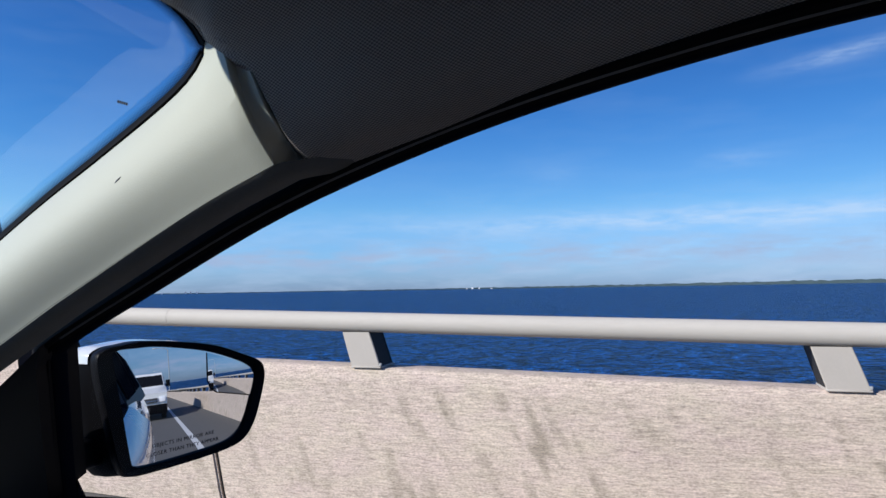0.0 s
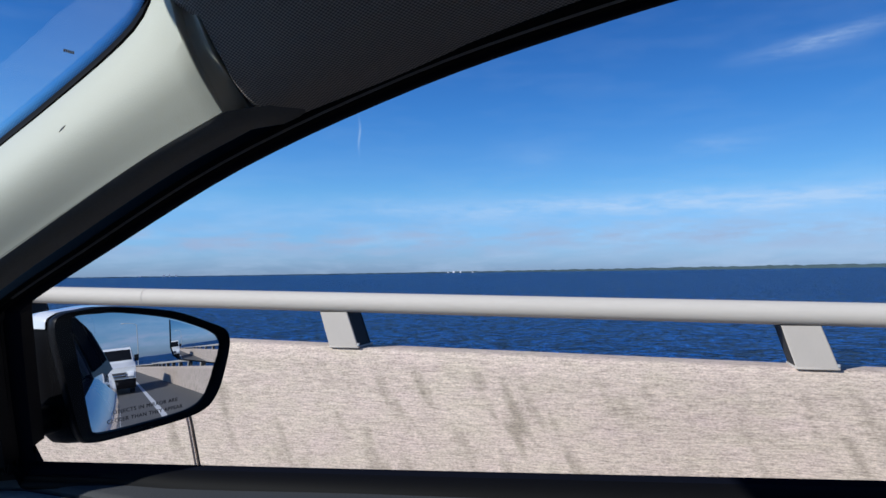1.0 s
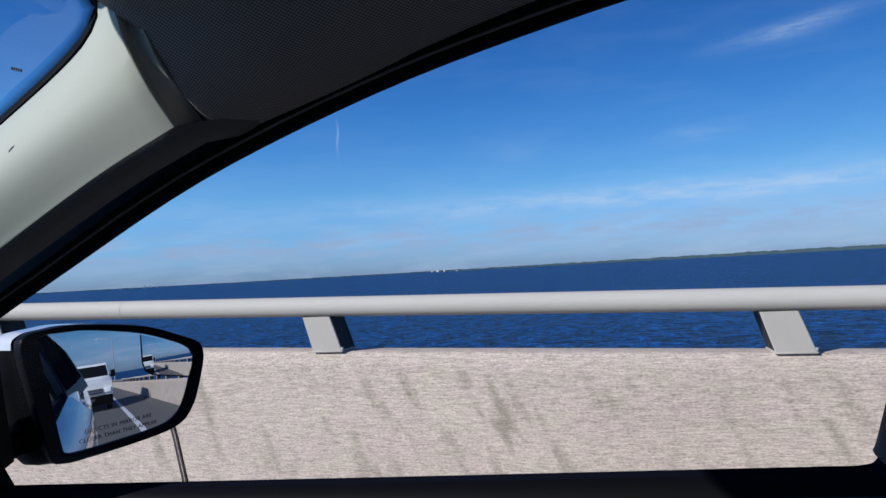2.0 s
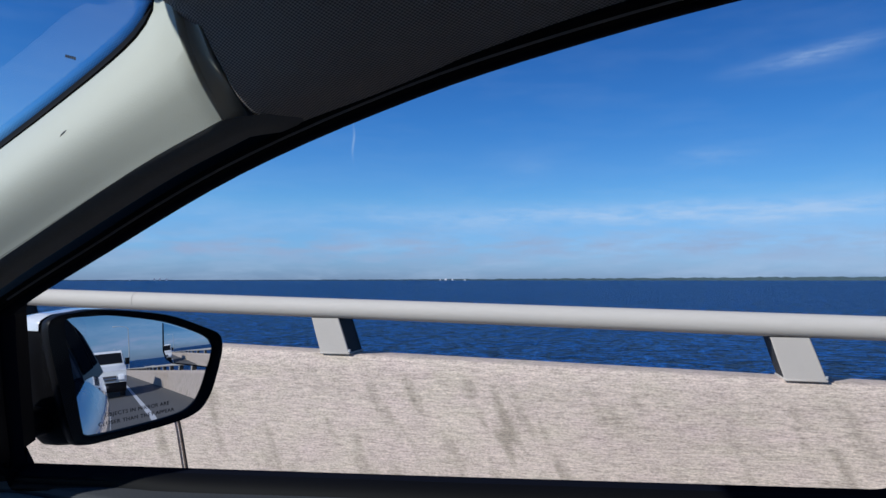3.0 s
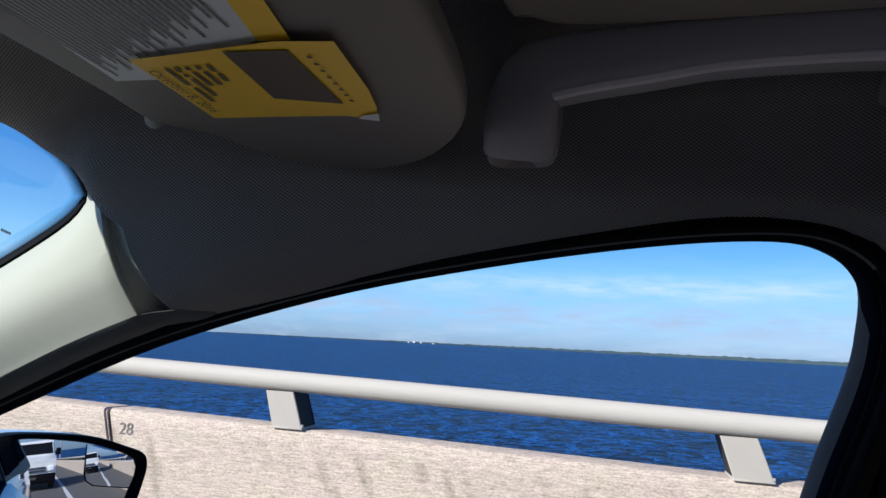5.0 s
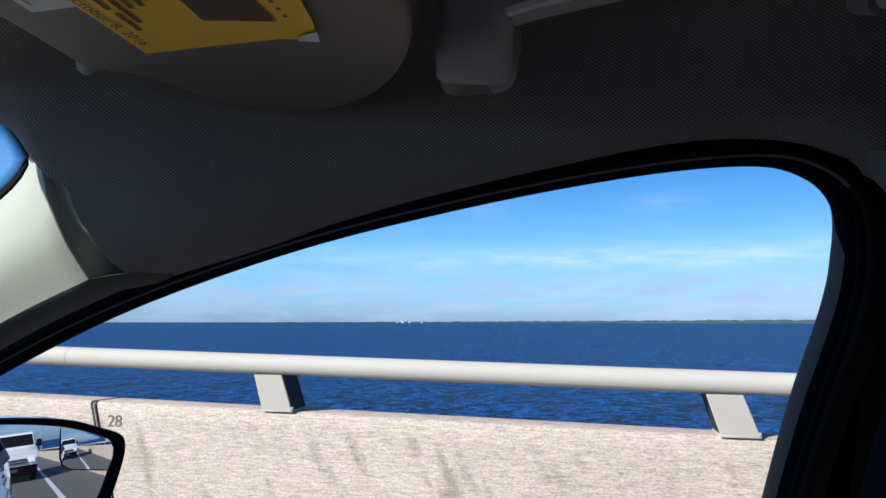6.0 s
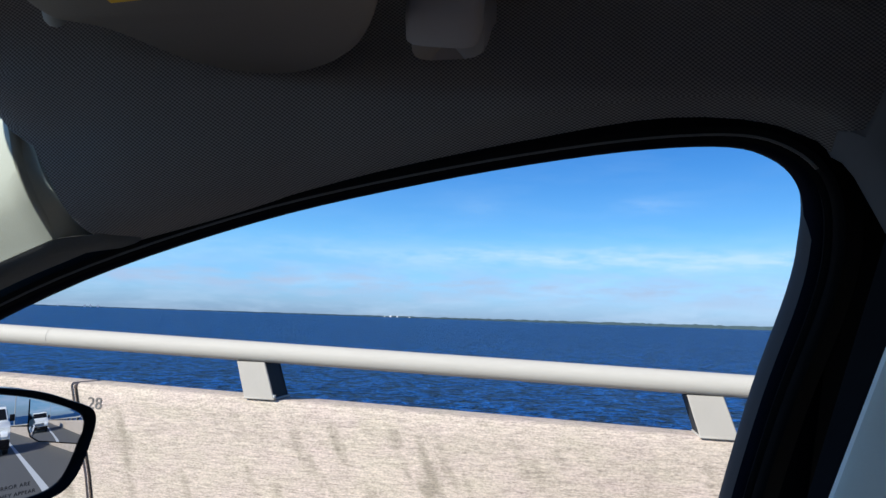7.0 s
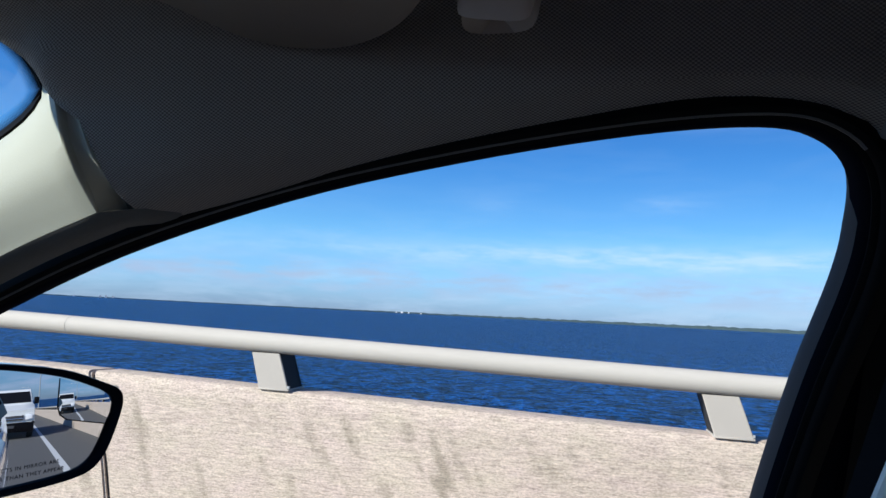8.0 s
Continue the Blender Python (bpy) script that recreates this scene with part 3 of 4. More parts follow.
for deg, wide, tall in ((15.0, 26, 15), (15.6, 34, 19), (16.1, 22, 13), (13.9, 30, 10), (39.2, 24, 20), (39.7, 22, 24), (40.1, 26, 22), (41.9, 30, 12)):
    far_building(deg, 4060, wide, tall)

strip("road", -9.0, RAIL_X + 0.3, -420, 160, DECK, asphalt, "grey worn asphalt bridge deck", thick=0.9, steps=40)
strip("edge_line", 1.62, 1.78, -420, 160, DECK + 0.004, line_paint, "solid white road edge line", steps=40)
for k in range(-14, 8):
    strip("lane_dash", -2.10, -1.98, k * 12.0, k * 12.0 + 3.0, DECK + 0.004, line_paint, "white dashed lane mark", steps=1)

JOINT_Y = 2.95
SPAN = 20.0
joints = [JOINT_Y + SPAN * k for k in range(-10, 6)]
for a, b in zip(joints, joints[1:]):
    parapet_section(a + 0.013, b - 0.013)
# dark filler blackens the gap between two parapet lengths
for y in joints[1:-1]:
    bm = bmesh.new()
    loft([[V((RAIL_X + 0.022 + dx * 0.9, y + d + LEAN * (dz - 0.952), up(y, DECK + dz * 0.975))) for dx, dz in PROFILE] for d in (-0.0125, 0.0125)], closed_cols=True, caps=True, bm=bm)
    tagged(mesh_object("joint_fill", bm, joint_dark, smooth=False), "dark filler recessed in the parapet joint", "joint seal", group="parapet joint seals")
RAIL_JOINT = 3.15
for k in range(-20, 12):
    rail_length(RAIL_JOINT + 10 * k + 0.002, RAIL_JOINT + 10 * (k + 1) - 0.002)
    splice(RAIL_JOINT + 10 * k)
POST_Y, PITCH = 1.68, 2.56
first = build_post()
first.location = (RAIL_X + 0.075, POST_Y, up(POST_Y, TOP - 0.003))
for k in range(-64, 24):
    if k:
        y = POST_Y + PITCH * k
        copy_thing(first, Matrix.Translation((RAIL_X + 0.075, y, up(y, TOP - 0.003))))
for y in (5.25, -75.0, -155.0):
    lamp_post(y)
num = text_mesh("span_number", "28", 0.105, stencil, Matrix.Translation((0, 0, 0)))
num.matrix_world = Matrix.Translation((RAIL_X - 0.0075, 2.781, 0.846)) @ Euler((radians(90), 0, radians(-90)), "XYZ").to_matrix().to_4x4() @ Matrix.Shear("XZ", 4, (0, 0))
tagged(num, "dark stencilled span number on the concrete parapet", "number", kind="structure")


# ---- the car ----
car = thing("car", "white car with cream and grey cabin trim on the bridge", "car", (0, 0, DECK))
CAR_Z = Matrix.Translation((0, 0, -DECK))


def cpart(name, bm, mat, parent=None, label="", smooth=True):
    """A part of the car, built in world places."""
    ob = part(name, bm, mat, parent or car, label, smooth)
    ob.matrix_parent_inverse = CAR_Z
    return ob


def spart(name, bm, mat, parent, label="", smooth=True):
    """A piece of a part of the car."""
    return part(name, bm, mat, parent, label, smooth)


def glass_x(z):
    return 0.409 + 0.41 * (1.549 - z)


IN = V((-0.925, 0, -0.379))
WINDOW = ((0.609, 1.189), (0.600, 1.1896), (0.500, 1.1955), (0.364, 1.2035), (0.136, 1.217), (-0.10, 1.2315), (-0.170, 1.2358), (-0.194, 1.2378), (-0.2025, 1.2450), (-0.2070, 1.275), (-0.214, 1.331), (-0.228, 1.410),
          (-0.243, 1.474), (-0.246, 1.508), (-0.240, 1.537), (-0.222, 1.554), (-0.190, 1.561), (-0.118, 1.557), (-0.007, 1.541), (0.121, 1.515), (0.272, 1.471), (0.426, 1.410), (0.540, 1.362), (0.556, 1.345), (0.580, 1.28), (0.604, 1.21), (0.6078, 1.1965))
loop = [V((glass_x(z), y, z)) for y, z, _ in spline([(y, z, 0) for y, z in WINDOW], 5, closed=True)]
centre = sum(loop, V()) / len(loop)
outs = []
for i, p in enumerate(loop):
    t = (loop[(i + 1) % len(loop)] - loop[i - 1]).normalized()
    o = t.cross(IN).normalized()
    outs.append(o if o.dot(p - centre) > 0 else -o)


def ring(section):
    """A band round the window from (inward, outward) pairs."""
    return loft([[p + IN * a + o * b for a, b in section] for p, o in zip(loop, outs)], closed_rows=True)


# door frame and rubber round the window opening
cpart("window_frame", ring(((-0.010, 0.075), (-0.010, 0.014), (-0.004, 0.006), (0.0, 0.0), (0.009, 0.002), (0.013, 0.006), (0.014, 0.014))), frame_paint, label="dark painted door window frame")
cpart("door_seal", ring(((0.013, 0.011), (0.014, 0.0065), (0.0170, 0.0058), (0.0185, 0.0080), (0.0188, 0.0096), (0.0205, 0.0100), (0.0230, 0.0118), (0.0240, 0.0145), (0.0220, 0.018), (0.014, 0.028))), black_rubber, label="black rubber door seal")
rear = [(p, o) for p, o in zip(loop, outs) if p.y < -0.186 and 1.245 < p.z < 1.553]
bm = loft([[p + IN * a + o * (b + 0.004 * max(0.0, (p.z - 1.505) / 0.04)) for a, b in ((-0.011, 0.004), (-0.006, -0.0015), (-0.001, -0.0020), (0.004, -0.0002), (0.0085, 0.0015))] for p, o in rear])
cpart("rear_frame_trim", bm, frame_grey, label="dark grey upright trim of the window frame")
# the seal lip's sheen is painted as a lighter grey line
top_run = [(p, o) for p, o in zip(loop, outs) if p.z > 1.365 and (p.y > -0.15 or p.z > 1.545)]
cpart("seal_lip", loft([[p + IN * a + o * b for a, b in ((0.0196, 0.0098), (0.0205, 0.0089), (0.0216, 0.0091), (0.0222, 0.0106))] for p, o in top_run]), lip_highlight, label="thin lip of the door seal with its highlight painted grey")
pane = bmesh.new()
pane.faces.new([pane.verts.new(p + IN * -0.002 + o * 0.004) for p, o in zip(loop, outs)])
pane_ob = cpart("side_window", pane, clear_glass, label="clear side window pane", smooth=False)
pane_ob.visible_shadow = False

# roof lining
ROOF_FRONT = ((0.0, 0.216), (0.10, 0.219), (0.17, 0.226), (0.26, 0.2335), (0.315, 0.243), (0.34, 0.2665), (0.36, 0.289), (0.385, 0.297), (0.40, 0.306), (0.43, 0.331), (0.47, 0.348), (0.50, 0.357), (0.54, 0.364), (0.57, 0.373), (0.60, 0.381), (0.64, 0.389), (0.68, 0.389), (0.714, 0.382), (0.78, 0.403), (0.857, 0.428), (1.0, 0.445))


def smooth_at(pts, y):
    """A smooth curve through (y, z) pairs."""
    for i in range(len(pts) - 1):
        (y1, z1), (y2, z2) = pts[i], pts[i + 1]
        if y <= y2:
            m1 = (z2 - pts[i - 1][1]) / (y2 - pts[i - 1][0]) if i else (z2 - z1) / (y2 - y1)
            m2 = (pts[i + 2][1] - z1) / (pts[i + 2][0] - y1) if i + 2 < len(pts) else (z2 - z1) / (y2 - y1)
            h, t = y2 - y1, max(0.0, (y - y1) / (y2 - y1))
            return (2 * t ** 3 - 3 * t * t + 1) * z1 + (t ** 3 - 2 * t * t + t) * h * m1 + (3 * t * t - 2 * t ** 3) * z2 + (t ** 3 - t * t) * h * m2
    return pts[-1][1]


def lower_edge(y):
    pts = ((-2.2, 1.40), (-0.9, 1.46), (-0.40, 1.46), (-0.29, 1.50), (-0.255, 1.545), (-0.22, 1.564), (-0.164, 1.570), (-0.10, 1.563), (-0.03, 1.550), (0.04, 1.536), (0.12, 1.519), (0.215, 1.497), (0.32, 1.463), (0.42, 1.42))
    return smooth_at(pts, y)


def lining_point(y, k):
    zs = lower_edge(y)
    xs = glass_x(zs) - 0.030
    drop = 0.024 * max(0.0, min(1.0, (y - 0.05) / 0.35)) ** 2
    top = 1.700 - drop
    section = [V((xs + 0.006, 0, zs + 0.0015)), V((xs - 0.004, 0, zs + 0.0115)), V((xs * 0.5 + 0.178, 0, zs * 0.55 + 0.45 * 1.60)), V((0.352, 0, 1.628 - drop * 0.4)), V((0.310, 0, top - 0.035)), V((0.22, 0, top - 0.007)), V((0.05, 0, top - 0.026)), V((-0.28, 0, top - 0.022))]
    f = k * (len(section) - 1)
    i = min(int(f), len(section) - 2)
    a, b = section[i], section[i + 1]
    a0 = section[i - 1] if i else a * 2 - b
    b1 = section[i + 2] if i + 2 < len(section) else b * 2 - a
    t = f - i
    q = 0.5 * ((2 * a) + (b - a0) * t + (2 * a0 - 5 * a + 4 * b - b1) * t * t + (3 * a - a0 - 3 * b + b1) * t ** 3)
    # the cloth swells inward to meet the end of the pillar trim
    s = max(0.0, min(1.0, (y - 0.0) / 0.2))
    s = s * s * (3 - 2 * s) * max(0.0, min(1.0, (0.293 - y) / 0.030))
    swell = ((-0.01, 0.0), (0.0, 0.0), (0.08, 0.014), (0.18, 0.024), (0.28, 0.026), (0.36, 0.022), (0.44, 0.012), (0.55, 0.0), (1.1, 0.0))
    return V((q.x - s * smooth_at(swell, k), y, q.z - 0.004 * s * max(0.0, 1 - k / 0.3)))


def front_y(k):
    for (k0, y0), (k1, y1) in zip(ROOF_FRONT, ROOF_FRONT[1:]):
        if k <= k1:
            return y0 + (y1 - y0) * (k - k0) / (k1 - k0)
    return ROOF_FRONT[-1][1]


def front_swell(y, k):
    """The cloth swells softly just behind the windscreen."""
    p = lining_point(y, k)
    d = max(0.0, front_y(k) - y)
    w = max(0.0, min(1.0, (k - 0.33) / 0.06)) * max(0.0, min(1.0, (0.9 - k) / 0.15)) * max(0.0, min(1.0, (0.15 - d) / 0.06))
    b = d / 0.035 * math.exp(1 - d / 0.035) * w
    return p + V((-0.010, 0, -0.015)) * b


K = 60
ys = [-2.2, -1.6, -1.1, -0.75, -0.5] + [-0.40 + 0.02 * i for i in range(28)] + [0.16, 0.18, 0.195]
rows = []
for y in ys:
    rows.append([front_swell(y, j / K) for j in range(K + 1)])
for t in (0.12, 0.24, 0.36, 0.48, 0.6, 0.7, 0.8, 0.87, 0.94, 1.0):
    rows.append([front_swell(0.195 + (front_y(j / K) - 0.195) * t, j / K) for j in range(K + 1)])
brow = rows[-1]


def curl(k, degrees, r=0.016):
    """How far the cloth has rolled over towards the glass at its front edge."""
    w = max(0.0, min(1.0, (k - 0.36) / 0.06))
    return V((0, r * math.sin(radians(degrees)), r * (1 - math.cos(radians(degrees))))) * w


for degrees in (15, 30, 45, 60, 78):
    rows.append([p + (curl(j / K, degrees) if j / K > 0.36 else V((0.016, 0.008, 0.0)) * degrees / 78) for j, p in enumerate(brow)])
rows.append([p + V((0.004, 0.001, 0.010)) for p in rows[-1]])
bm = loft(rows)
cpart("roof_lining", bm, headliner_cloth, label="grey knitted roof lining")
# driver's half of the roof lining, mirrored about the car's middle
rows2 = [[V((-0.56 - p.x, p.y, p.z)) for p in row] for row in rows]
cpart("roof_lining", loft(rows2), headliner_cloth, label="grey knitted roof lining")

bm = loft([[lining_point(y, -0.03 + min(0.62, 0.17 + (-0.245 - y) * 9.0) * j / 12) + V((0.002 - 0.006 * min(1.0, -(y + 0.246) / 0.006) * min(1.0, (12 - j) / 2), 0, -0.001)) for j in range(13)] for y in (-0.246, -0.249, -0.253, -0.26, -0.27, -0.28, -0.30, -0.32, -0.36, -0.45, -0.6)])
cpart("upper_pillar_cover", bm, cover_grey, label="pale moulded cover over the centre pillar")

# windscreen pillar trim, its rolled end lapping over the roof lining
upper = resample(spline([(0.367, 0.2945, 1.5885), (0.371, 0.2975, 1.5830), (0.376, 0.304, 1.5765), (0.383, 0.323, 1.5640), (0.388, 0.356, 1.5460), (0.390, 0.41, 1.5160), (0.392, 0.498, 1.467), (0.40, 0.70, 1.345), (0.41, 0.98, 1.17)], 8), 60)
lower = resample(spline([(0.370, 0.237, 1.4945), (0.370, 0.306, 1.466), (0.371, 0.414, 1.412), (0.373, 0.466, 1.385), (0.385, 0.70, 1.26), (0.40, 0.98, 1.10)], 8), 60)
end_edge = resample(spline([(0.367, 0.2945, 1.5890), (0.3520, 0.2690, 1.5716), (0.3515, 0.2595, 1.5442), (0.3545, 0.2525, 1.5263), (0.3608, 0.2470, 1.5111), (0.3690, 0.2400, 1.4950)], 8), 33)
rows = []
for i, (a, b) in enumerate(zip(upper, lower)):
    row = []
    near = max(0.0, 1 - i / 16) ** 1.6
    for j in range(33):
        v = j / 32
        p = a.lerp(b, v)
        e = end_edge[j] - upper[0].lerp(lower[0], v)
        p.x -= 0.024 * (1 - near) * math.sin(math.pi * v) ** (0.7 + 0.4 * v)
        row.append(p + e * near)
    rows.append(row)


def rolled(back_by, out_x):
    """The end section pushed back and outward, a soft rounded lip."""
    return [p + V((out_x, -back_by, 0)) * min(1.0, 0.25 + 1.6 * math.sin(math.pi * j / 32)) for j, p in enumerate(rows[0])]


ends = [rolled(0.0010, 0.0120), rolled(0.0024, 0.0070), rolled(0.0024, 0.0044), rolled(0.0020, 0.0022), rolled(0.0011, 0.0006)]
back = [[row[0] + V((0.012, 0.004, 0.006))] + row + [row[-1] + V((0.004, 0.001, -0.0015)), row[-1] + V((0.012, 0.003, -0.001))] for row in ends + rows]
pillar_ob = cpart("pillar_trim", loft(back), cream_plastic, label="cream moulded windscreen pillar trim")
lip = resample(ends[2][4:], 24)
seam = resample(spline([(0.3512, 0.2645, 1.5728), (0.3475, 0.2400, 1.5560), (0.3560, 0.2307, 1.5285), (0.3830, 0.2240, 1.5005)], 6), 24)
bandrows = []
for i, (q, c) in enumerate(zip(lip, seam)):
    c = c + V((-0.0030, 0, -0.0008)) + V((0.55, 0.70, 0.35)) * (0.0175 * min(1.0, i / 8))
    hollow = V((0.004, 0, 0)) * math.sin(math.pi * i / 23) ** 0.5
    q = q + V((0.002, 0, 0))
    bandrows.append([q + V((0.004, 0.006, 0))] + [q.lerp(c, f) + hollow * math.sin(math.pi * f) for f in (0.0, 0.15, 0.3, 0.45, 0.6, 0.75, 0.88, 1.0)] + [c + V((0.0010, -0.0008, 0)), c + V((0.006, -0.0008, 0)), c + V((0.020, 0.0, 0.002))])
bandrows.append([p + V((0.005, 0.0, -0.006)) for p in bandrows[-1]])
cpart("pillar_cap", loft(bandrows), cap_grey, label="grey end cap of the pillar trim")
bm = bmesh.new()
tube([V((0.3577, 0.3634, 1.4888)), V((0.3577, 0.3621, 1.4904)), V((0.3578, 0.3602, 1.4919)), V((0.3580, 0.3583, 1.4934))], [0.0002, 0.0005, 0.0006, 0.0002], 8, bm=bm)
spart("scuff_mark", bm, grey_trim, pillar_ob, "small grey scuff")
strip_line = resample(spline([(0.404, 0.188, 1.5030), (0.390, 0.207, 1.4998), (0.3710, 0.236, 1.4955)], 6), 10)[:-1] + lower
bm = loft([[p + V((0.006, 0.001, 0.003)), p + V((-0.0005 - 0.004 * (1 - f), 0, 0.0010 + 0.0035 * (1 - f))), p + V((0.002, 0.0005, -0.003 * f)), p + V((0.006, 0.0005, -0.0055 * f)), p + V((0.012, -0.001, -0.0065 * f)), p + V((0.024, -0.003, -0.0060 * f))] for p, f in ((p, max(0.05, min(1.0, (p.y - 0.178) / 0.055))) for p in strip_line)])
cpart("pillar_weatherstrip", bm, strip_grey, label="dark grey weatherstrip under the pillar trim")

# windscreen
edge = upper
glass_rows = []
for i, p in enumerate([V((0.374, 0.300, 1.600))] + edge[2:]):
    row = []
    for j in range(15):
        v = j / 14
        x = (p.x + 0.006) + (-1.128 - 2 * (p.x + 0.006) + 0.568) * v
        bow = math.sin(math.pi * v)
        row.append(V((x, p.y + 0.012 + 0.13 * bow ** 0.8, p.z + 0.010 + 0.082 * bow ** 0.6)))
    glass_rows.append(row)
ws = cpart("windscreen", loft(glass_rows), windscreen_glass, label="clear windscreen")
head = [lining_point(front_y(k), k) + curl(k, 78) + V((0.001, 0.003, 0.002)) for k in (0.362 + 0.638 * (i / 43) ** 1.5 for i in range(44))]
bm = loft([[p + V((0.008, 0.012, 0.004)), p + V((0.003, 0.006, 0.001)), p + V((0.0, 0.001, 0.0)), p + V((0.001, -0.001, 0.006))] for p in head])
loft([[p + V((0.008, 0.004, -0.001)), p + V((-0.001, 0.001, 0.002)), p + V((0.001, 0.004, 0.007)), p + V((0.006, 0.008, 0.009))] for p in upper[1:]], bm=bm)
spart("windscreen_border", bm, black_rubber, ws, "black windscreen border")
frit = [[p + V((0.004 - 0.005 * f, 0.001 + 0.016 * f, -0.003 * f)) for f in (0.0, 0.25, 0.5, 0.75, 1.0)] for p in reversed(head[:30])]
frit += [[p + V((0.004 - 0.006 * f, 0.003 + 0.008 * f, 0.003 + 0.0105 * f)) for f in (0.0, 0.25, 0.5, 0.75, 1.0)] for p in upper[2:50]]
bm = loft(frit)
uv = bm.loops.layers.uv.new("uv")
spots = {}
for i, row in enumerate(frit):
    for j, p in enumerate(row):
        spots[p.to_tuple(6)] = (i, j / 4)
for f in bm.faces:
    for lp in f.loops:
        lp[uv].uv = spots[lp.vert.co.to_tuple(6)]
frit_ob = spart("windscreen_dot_band", bm, dot_band, ws, "black dotted edge fading into the glass")
frit_ob.visible_shadow = False
# added strip, out of view, keeps a wedge of sun off the roof lining
bm = bmesh.new()
loft([[V((x, 0.396, 1.676)), V((x, 0.394, 1.6425)), V((x, 0.400, 1.6405)), V((x, 0.408, 1.6425)), V((x, 0.410, 1.676))] for x in (0.165, 0.10, 0.0, -0.28, -0.56, -0.66, -0.722)], closed_cols=True, caps=True, bm=bm)
cpart("header_sun_block", bm, grey_trim, label="unseen grey strip added under the header to block sun")
bm = bmesh.new()
for k in range(5):
    a = V((0.386, 0.390 - 0.0021 * k, 1.559 - 0.0007 * k))
    box(bm, a - V((0.0003, 0.0006, 0.0011)), a + V((0.0003, 0.0006, 0.0011)))
spart("maker_mark", bm, mark_ink, ws, "tiny dark print on the glass")

# outer roof, closing walls of the cabin
bm = bmesh.new()
ROOF_LINE = ((-0.75, 0.24), (-0.70, 0.27), (-0.65, 0.285), (-0.632, 0.331), (-0.59, 0.365), (-0.50, 0.382), (-0.33, 0.42), (0.0, 0.44))
crown = []
for j in range(41):
    x = -0.98 + 1.40 * j / 40
    lead = smooth_at(ROOF_LINE, -abs(x + 0.28))
    crown.append([V((x, -2.3 + (lead + 2.3) * f, 1.735 - 0.06 * ((x + 0.28) / 0.68) ** 2)) for f in (0.0, 0.3, 0.6, 0.9, 1.0)])
loft(crown, bm=bm)
loft([[V((0.42, y, 1.685)), V((0.425, y, 1.62)), V((0.415, y, lower_edge(y) + 0.03))] for y in (-2.3, -1.2, -0.5, -0.25, -0.1, 0.1, 0.20, 0.27)], bm=bm)
loft([[V((-0.98, y, 1.685)), V((-0.985, y, 1.60)), V((-0.975, y, 1.54))] for y in (-2.3, -1.2, -0.5, 0.1, 0.36)], bm=bm)
cpart("roof", bm, white_paint, label="white painted roof")
bm = bmesh.new()
box(bm, (-1.12, -2.3, 0.30), (0.50, 1.1, 0.36))
box(bm, (-1.11, -2.3, 0.30), (-1.07, 1.1, 1.19))
box(bm, (-1.08, -0.32, 1.20), (-0.98, -0.22, 1.62))
box(bm, (-1.06, -2.34, 0.36), (0.42, -2.28, 1.30))
cpart("cabin_shell", bm, cabin_grey, label="grey cabin floor and far side", smooth=False)
bm = bmesh.new()
loft([[V((x, 1.12, 0.4)), V((x, 0.74, 0.75)), V((x, 0.72, 1.02)), V((x, 0.80, 1.085)), V((x, 1.12, 1.05))] for x in [-1.10 + 1.62 * j / 10 for j in range(11)]], closed_cols=True, caps=True, bm=bm)
cpart("dashboard", bm, panel_grey, label="grey textured dashboard")

# door: inner panel top, belt strip, mirror sail
belt = resample([V((glass_x(z), y, z)) for y, z in ((0.66, 1.189), (0.609, 1.189), (0.364, 1.2035), (0.136, 1.217), (-0.10, 1.2315), (-0.26, 1.2415))], 24)
def pad(y):
    """Width of the upper door pad; it tapers towards the mirror."""
    return max(0.006, min(0.085, 0.19 * (0.645 - y)))


bm = loft([[p + V((0.004, 0, -0.002)), p + V((-0.008 * f, 0, -0.004)), p + V((-0.016 * f, 0, -0.009)), p + V((-0.020 * f, 0, -0.015)), p + V((-0.024 * f, 0, -0.026))] for p, f in ((p, min(1.0, pad(p.y) / 0.045)) for p in belt)])
cpart("belt_strip", bm, black_rubber, label="black felt strip along the window sill")
belt = resample([V((glass_x(z), y, z)) for y, z in ((0.90, 1.150), (0.70, 1.180), (0.609, 1.189), (0.364, 1.2035), (0.136, 1.217), (-0.10, 1.2315), (-0.26, 1.2415))], 40)
bm = loft([[p + V((0.002, 0, -0.012)), p + V((-w * 0.35, 0, -0.0165)), p + V((-w * 0.9, 0, -0.020)), p + V((-w, 0, -0.0215)), p + V((-w - 0.002, 0, -0.025)), p + V((-w, 0, -0.036))] for p, w in ((p, pad(p.y)) for p in belt)])
cpart("door_panel", bm, pad_grey, label="dark grey moulded door panel")
bm = loft([[p + V((-w + 0.004, 0, -0.036)), p + V((-w - 0.0055, 0, -0.032)), p + V((-w - 0.0065, 0, -0.0275)), p + V((-w - 0.010, 0, -0.0265)), p + V((-w - 0.030, 0, -0.032)), p + V((-w - 0.048, 0, -0.046)), p + V((-w - 0.055, 0, -0.12)), p + V((-0.085, 0, -0.60)), p + V((0.0, 0, -0.75))] for p, w in ((p, pad(p.y)) for p in belt)])
cpart("lower_door_panel", bm, panel_grey, label="grey textured lower door panel")
sail = [V((glass_x(z), y, z)) + IN * 0.030 for y, z in ((0.548, 1.372), (0.562, 1.350), (0.590, 1.270), (0.612, 1.203), (0.70, 1.186), (0.86, 1.155), (0.86, 1.200), (0.70, 1.285))]
cpart("mirror_sail", slab(sail, -IN, 0.05), black_plastic, label="black plastic triangle behind the mirror", smooth=False)

